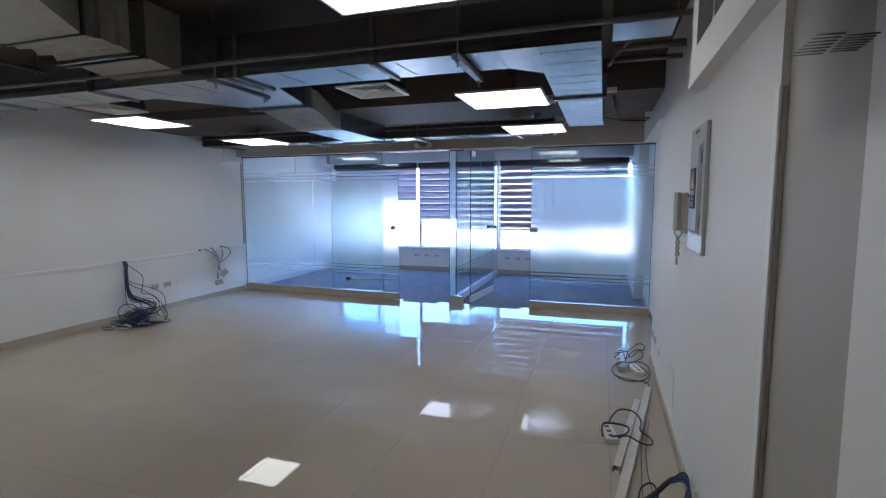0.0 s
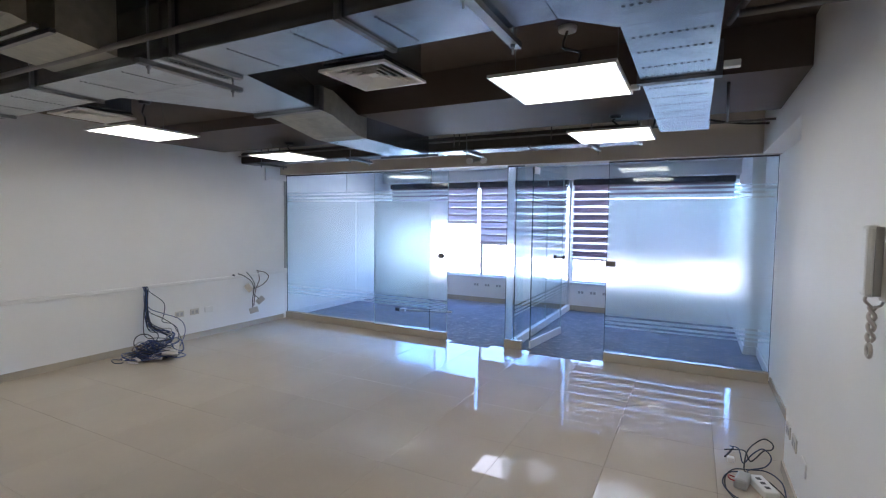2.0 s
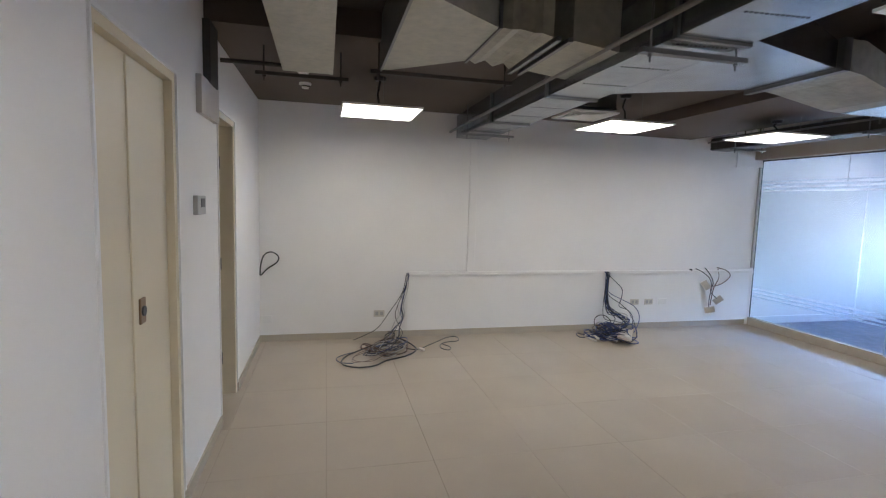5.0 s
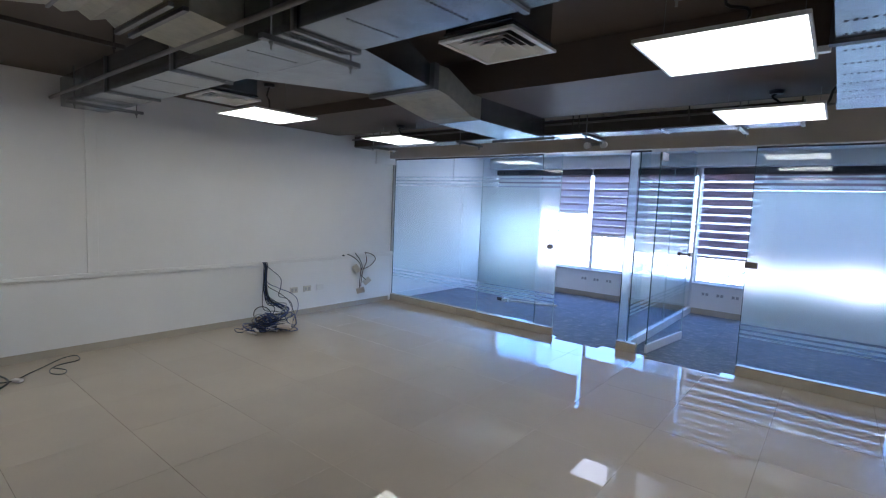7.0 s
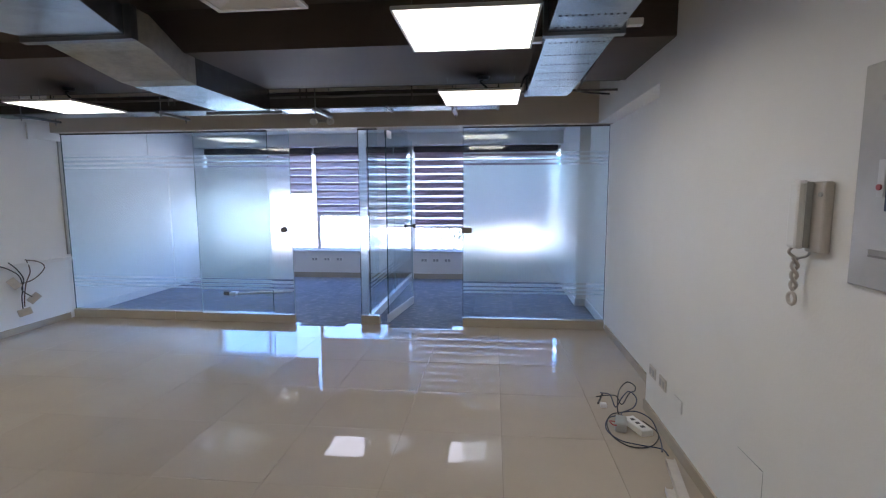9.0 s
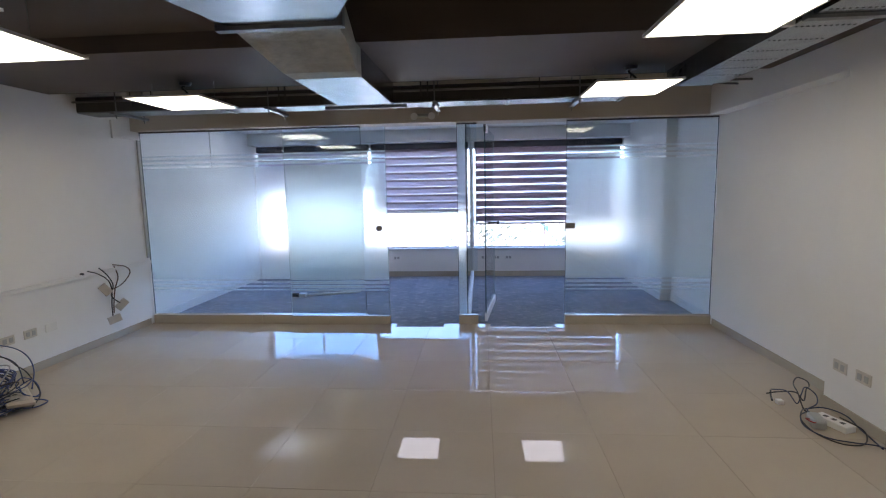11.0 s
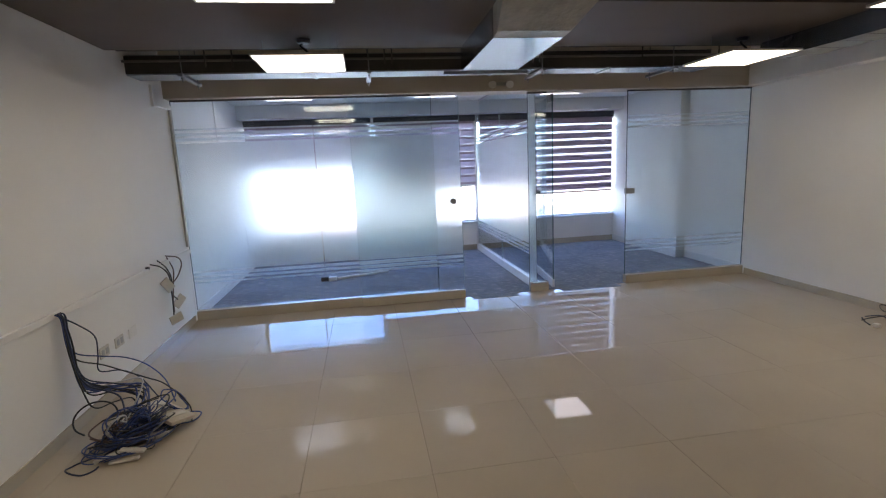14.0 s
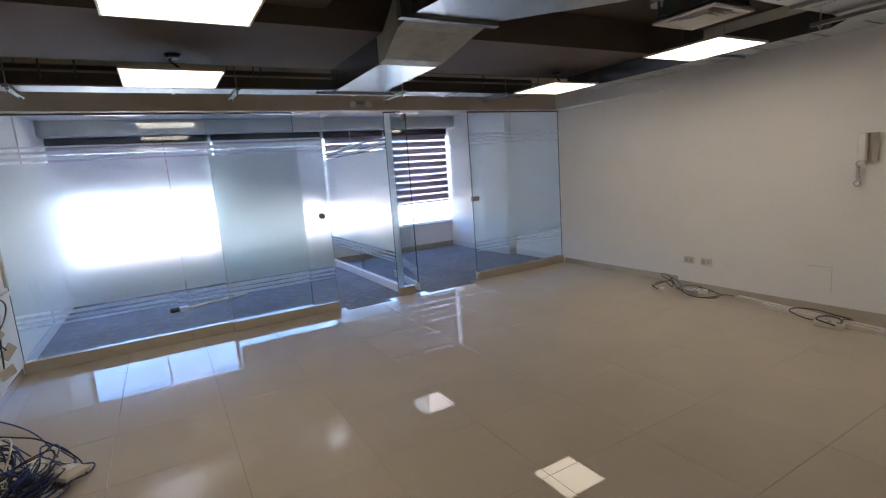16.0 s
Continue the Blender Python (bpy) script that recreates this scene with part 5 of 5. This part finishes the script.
for k in range(4):
    part("cable", tube([(1.20, 2.85, 0.10), (1.262, 2.875 - 0.012 * k, 0.15 - 0.008 * k), (1.285, 2.85 - 0.02 * k, 0.13 - 0.012 * k), (1.27, 2.80 - 0.02 * k, 0.07), (1.24 - 0.02 * k, 2.74, 0.02), (1.21 - 0.02 * k, 2.66, 0.01)], 0.0055, 6, 6, 0.0), BLUECABLE if k % 2 else NAVYCABLE, e3)
part("cable", tube([(1.06, 2.76, 0.03), (1.08, 2.84, 0.06), (1.13, 2.86, 0.08), (1.15, 2.80, 0.05), (1.08, 2.75, 0.02)], 0.005, 6, 6, 0.0), BLACKCABLE, e3)
for k in range(2):
    part("thin_wire", tube([(1.17 + 0.02 * k, 3.75, 0.006), (1.12 + 0.025 * k, 3.4, 0.006), (1.10 + 0.03 * k, 3.1, 0.006), (1.09 + 0.05 * k, 2.86, 0.006), (1.10, 2.74, 0.006)], 0.003, 5, 5, 0.0), BROWNCABLE, e3)
solid("trim_offcut", box(1.283, 1.3045, 2.70, 2.735, 0.0, 0.16, 0.003), DUSTY, "short white trim offcut standing against the wall", "trim piece")

# ---- outside ----
solid("ground", box(-2500, 2500, WY + 2.0, 4500, -7.4, -7.0), GROUND, "dry pale ground far below the windows", "ground", "structure")


def house(x, y, w, d, z, h, label):
    o = thing("house", (x, y, -7.0), label, "house", "houses across the street")
    part("wall", box(x - w / 2, x + w / 2, y, y + d, -7.0, z), RENDERED, o)
    bm = bmesh.new()
    v = [bm.verts.new(c) for c in ((x - w / 2 - 0.4, y - 0.4, z), (x + w / 2 + 0.4, y - 0.4, z), (x + w / 2 + 0.4, y + d + 0.4, z), (x - w / 2 - 0.4, y + d + 0.4, z), (x - w / 2 + 0.6, y + d / 2, z + h), (x + w / 2 - 0.6, y + d / 2, z + h))]
    for f in ((0, 1, 5, 4), (1, 2, 5), (2, 3, 4, 5), (3, 0, 4), (3, 2, 1, 0)):
        bm.faces.new([v[i] for i in f])
    part("roof", bm, CLAY, o, "clay tile roof")
    n = int(w / 0.45)
    for i in range(n):
        xa = x - w / 2 + w * (i + 0.5) / n
        xb = x - w / 2 + 1.0 + (w - 2.0) * (i + 0.5) / n
        part("roof_rib", rod(bmesh.new(), (xa, y - 0.4, z + 0.03), (xb, y + d / 2, z + h + 0.03), 0.07, 6), CLAY, o)
    for i in range(3):
        xx = x - w / 2 + w * (i + 0.5) / 3
        wd = part("window", box(xx - 0.6, xx + 0.6, y - 0.03, y + 0.02, z - 2.0, z - 0.9), FRAMEWHITE, o)
        part("pane", box(xx - 0.5, xx + 0.5, y - 0.045, y - 0.031, z - 1.9, z - 1.0), DARKPANE, wd)


house(-1.8, 24, 9, 7, -1.9, 1.5, "cream house with a clay tile roof")
house(9, 30, 10, 8, -1.2, 1.6, "cream house with a clay tile roof")
house(-14, 27, 10, 8, -1.4, 1.6, "cream house with a clay tile roof")


tower = thing("tower_block", (4.0, 48, -7.0), "teal-clad building far beyond the houses", "building")
part("wall", box(3.8, 6.4, 48, 56, -7.0, 5.2), TEAL, tower)
for k in range(7):
    part("floor_band", box(3.8, 6.5, 47.9, 48, -4.0 + 2.9 * k, -3.7 + 2.9 * k), RENDERED, tower)


def tree(x, y, top, seed):
    rng = random.Random(seed)
    o = thing("tree", (x, y, -7.0), "leafy green street tree", "tree", "street trees")
    bm = rod(bmesh.new(), (x, y, -7.0), (x + 0.2, y, top - 2.2), 0.22, 8, 0.1)
    ends = []
    for k in range(9):
        a = k * 0.75
        z0 = top - 2.6 + rng.uniform(-0.4, 0.6)
        e = (x + 1.3 * math.cos(a) * rng.uniform(0.5, 1), y + 1.3 * math.sin(a) * rng.uniform(0.5, 1), z0 + rng.uniform(0.5, 1.6))
        rod(bm, (x + 0.15, y, z0 - 0.6), e, 0.06, 6, 0.02)
        ends.append(e)
    part("trunk", bm, BARK, o)
    bm = bmesh.new()
    for e in ends:
        for k in range(150):
            c = Vector(e) + Vector((rng.gauss(0, 0.42), rng.gauss(0, 0.42), rng.gauss(0, 0.36)))
            u = Vector((rng.gauss(0, 1), rng.gauss(0, 1), rng.gauss(0, 1))).normalized() * 0.11
            w = u.orthogonal().normalized() * 0.05
            bm.faces.new([bm.verts.new(c - u), bm.verts.new(c + w), bm.verts.new(c + u), bm.verts.new(c - w)])
    part("crown", bm, LEAF, o)


tree(-0.6, 20, 0.9, 1)
tree(3.6, 22, 0.6, 2)

# ---- carpet tiles and floor tiles ----
def tile_mesh(cache, w, d, t, bevel, mat, name):
    key = (round(w, 4), round(d, 4))
    if key not in cache:
        bm = bmesh.new()
        b = bevel
        vs = [bm.verts.new((x, y, z)) for x, y, z in ((0, 0, -t), (w, 0, -t), (w, d, -t), (0, d, -t), (0, 0, -b), (w, 0, -b), (w, d, -b), (0, d, -b), (b, b, 0), (w - b, b, 0), (w - b, d - b, 0), (b, d - b, 0))]
        bm.faces.new([vs[i] for i in (8, 9, 10, 11)])
        for r in (0, 4):
            for k in range(4):
                bm.faces.new((vs[r + k], vs[r + (k + 1) % 4], vs[r + 4 + (k + 1) % 4], vs[r + 4 + k]))
        me = bpy.data.meshes.new(name)
        bm.to_mesh(me)
        bm.free()
        me.materials.append(mat)
        cache[key] = me
    return cache[key]


def lay(parent, name, x0, x1, y0, y1, ox, oy, pitch, joint, t, bevel, mat, z, tilt=0.0):
    cache = {}
    rng = random.Random(5)
    o = base_of(parent)
    i = math.floor((x0 - ox) / pitch)
    while ox + i * pitch < x1:
        j = math.floor((y0 - oy) / pitch)
        while oy + j * pitch < y1:
            xa, xb = max(x0, ox + i * pitch + joint / 2), min(x1, ox + (i + 1) * pitch - joint / 2)
            ya, yb = max(y0, oy + j * pitch + joint / 2), min(y1, oy + (j + 1) * pitch - joint / 2)
            if xb - xa > 0.02 and yb - ya > 0.02:
                ob = new(name, tile_mesh(cache, xb - xa, yb - ya, t, bevel, mat, name))
                ob.parent = parent
                ob.location = Vector((xa, ya, z)) - o
                ob.rotation_euler = (rng.uniform(-tilt, tilt), rng.uniform(-tilt, tilt), 0)
            j += 1
        i += 1


lay(office_floor, "carpet_tile", LX, RX2, GY + 0.02, WY, -0.97, GY + 0.02, 0.5, 0.0006, 0.01, 0.0006, CARPET, 0.004)
for x0, x1, y0 in ((-1.88, -1.36, 6.83), (-0.86, -0.17, 6.84), (-1.955, -1.202, 6.955), (-0.988, -0.06, 6.955)):
    ob = new("carpet_tile", tile_mesh({}, x1 - x0, (GY + 0.02 if y0 > 6.9 else 6.955) - y0, 0.004, 0.001, CARPET, "carpet_tile"))
    ob.parent = office_floor
    ob.location = Vector((x0, y0, 0.0045)) - base_of(office_floor)
lay(floor, "floor_tile", LX - 0.1, 1.7, -1.5, GY + 0.02, 0.94, 1.50, 0.612, 0.0015, 0.011, 0.0006, TILE, 0.0, 0.0006)
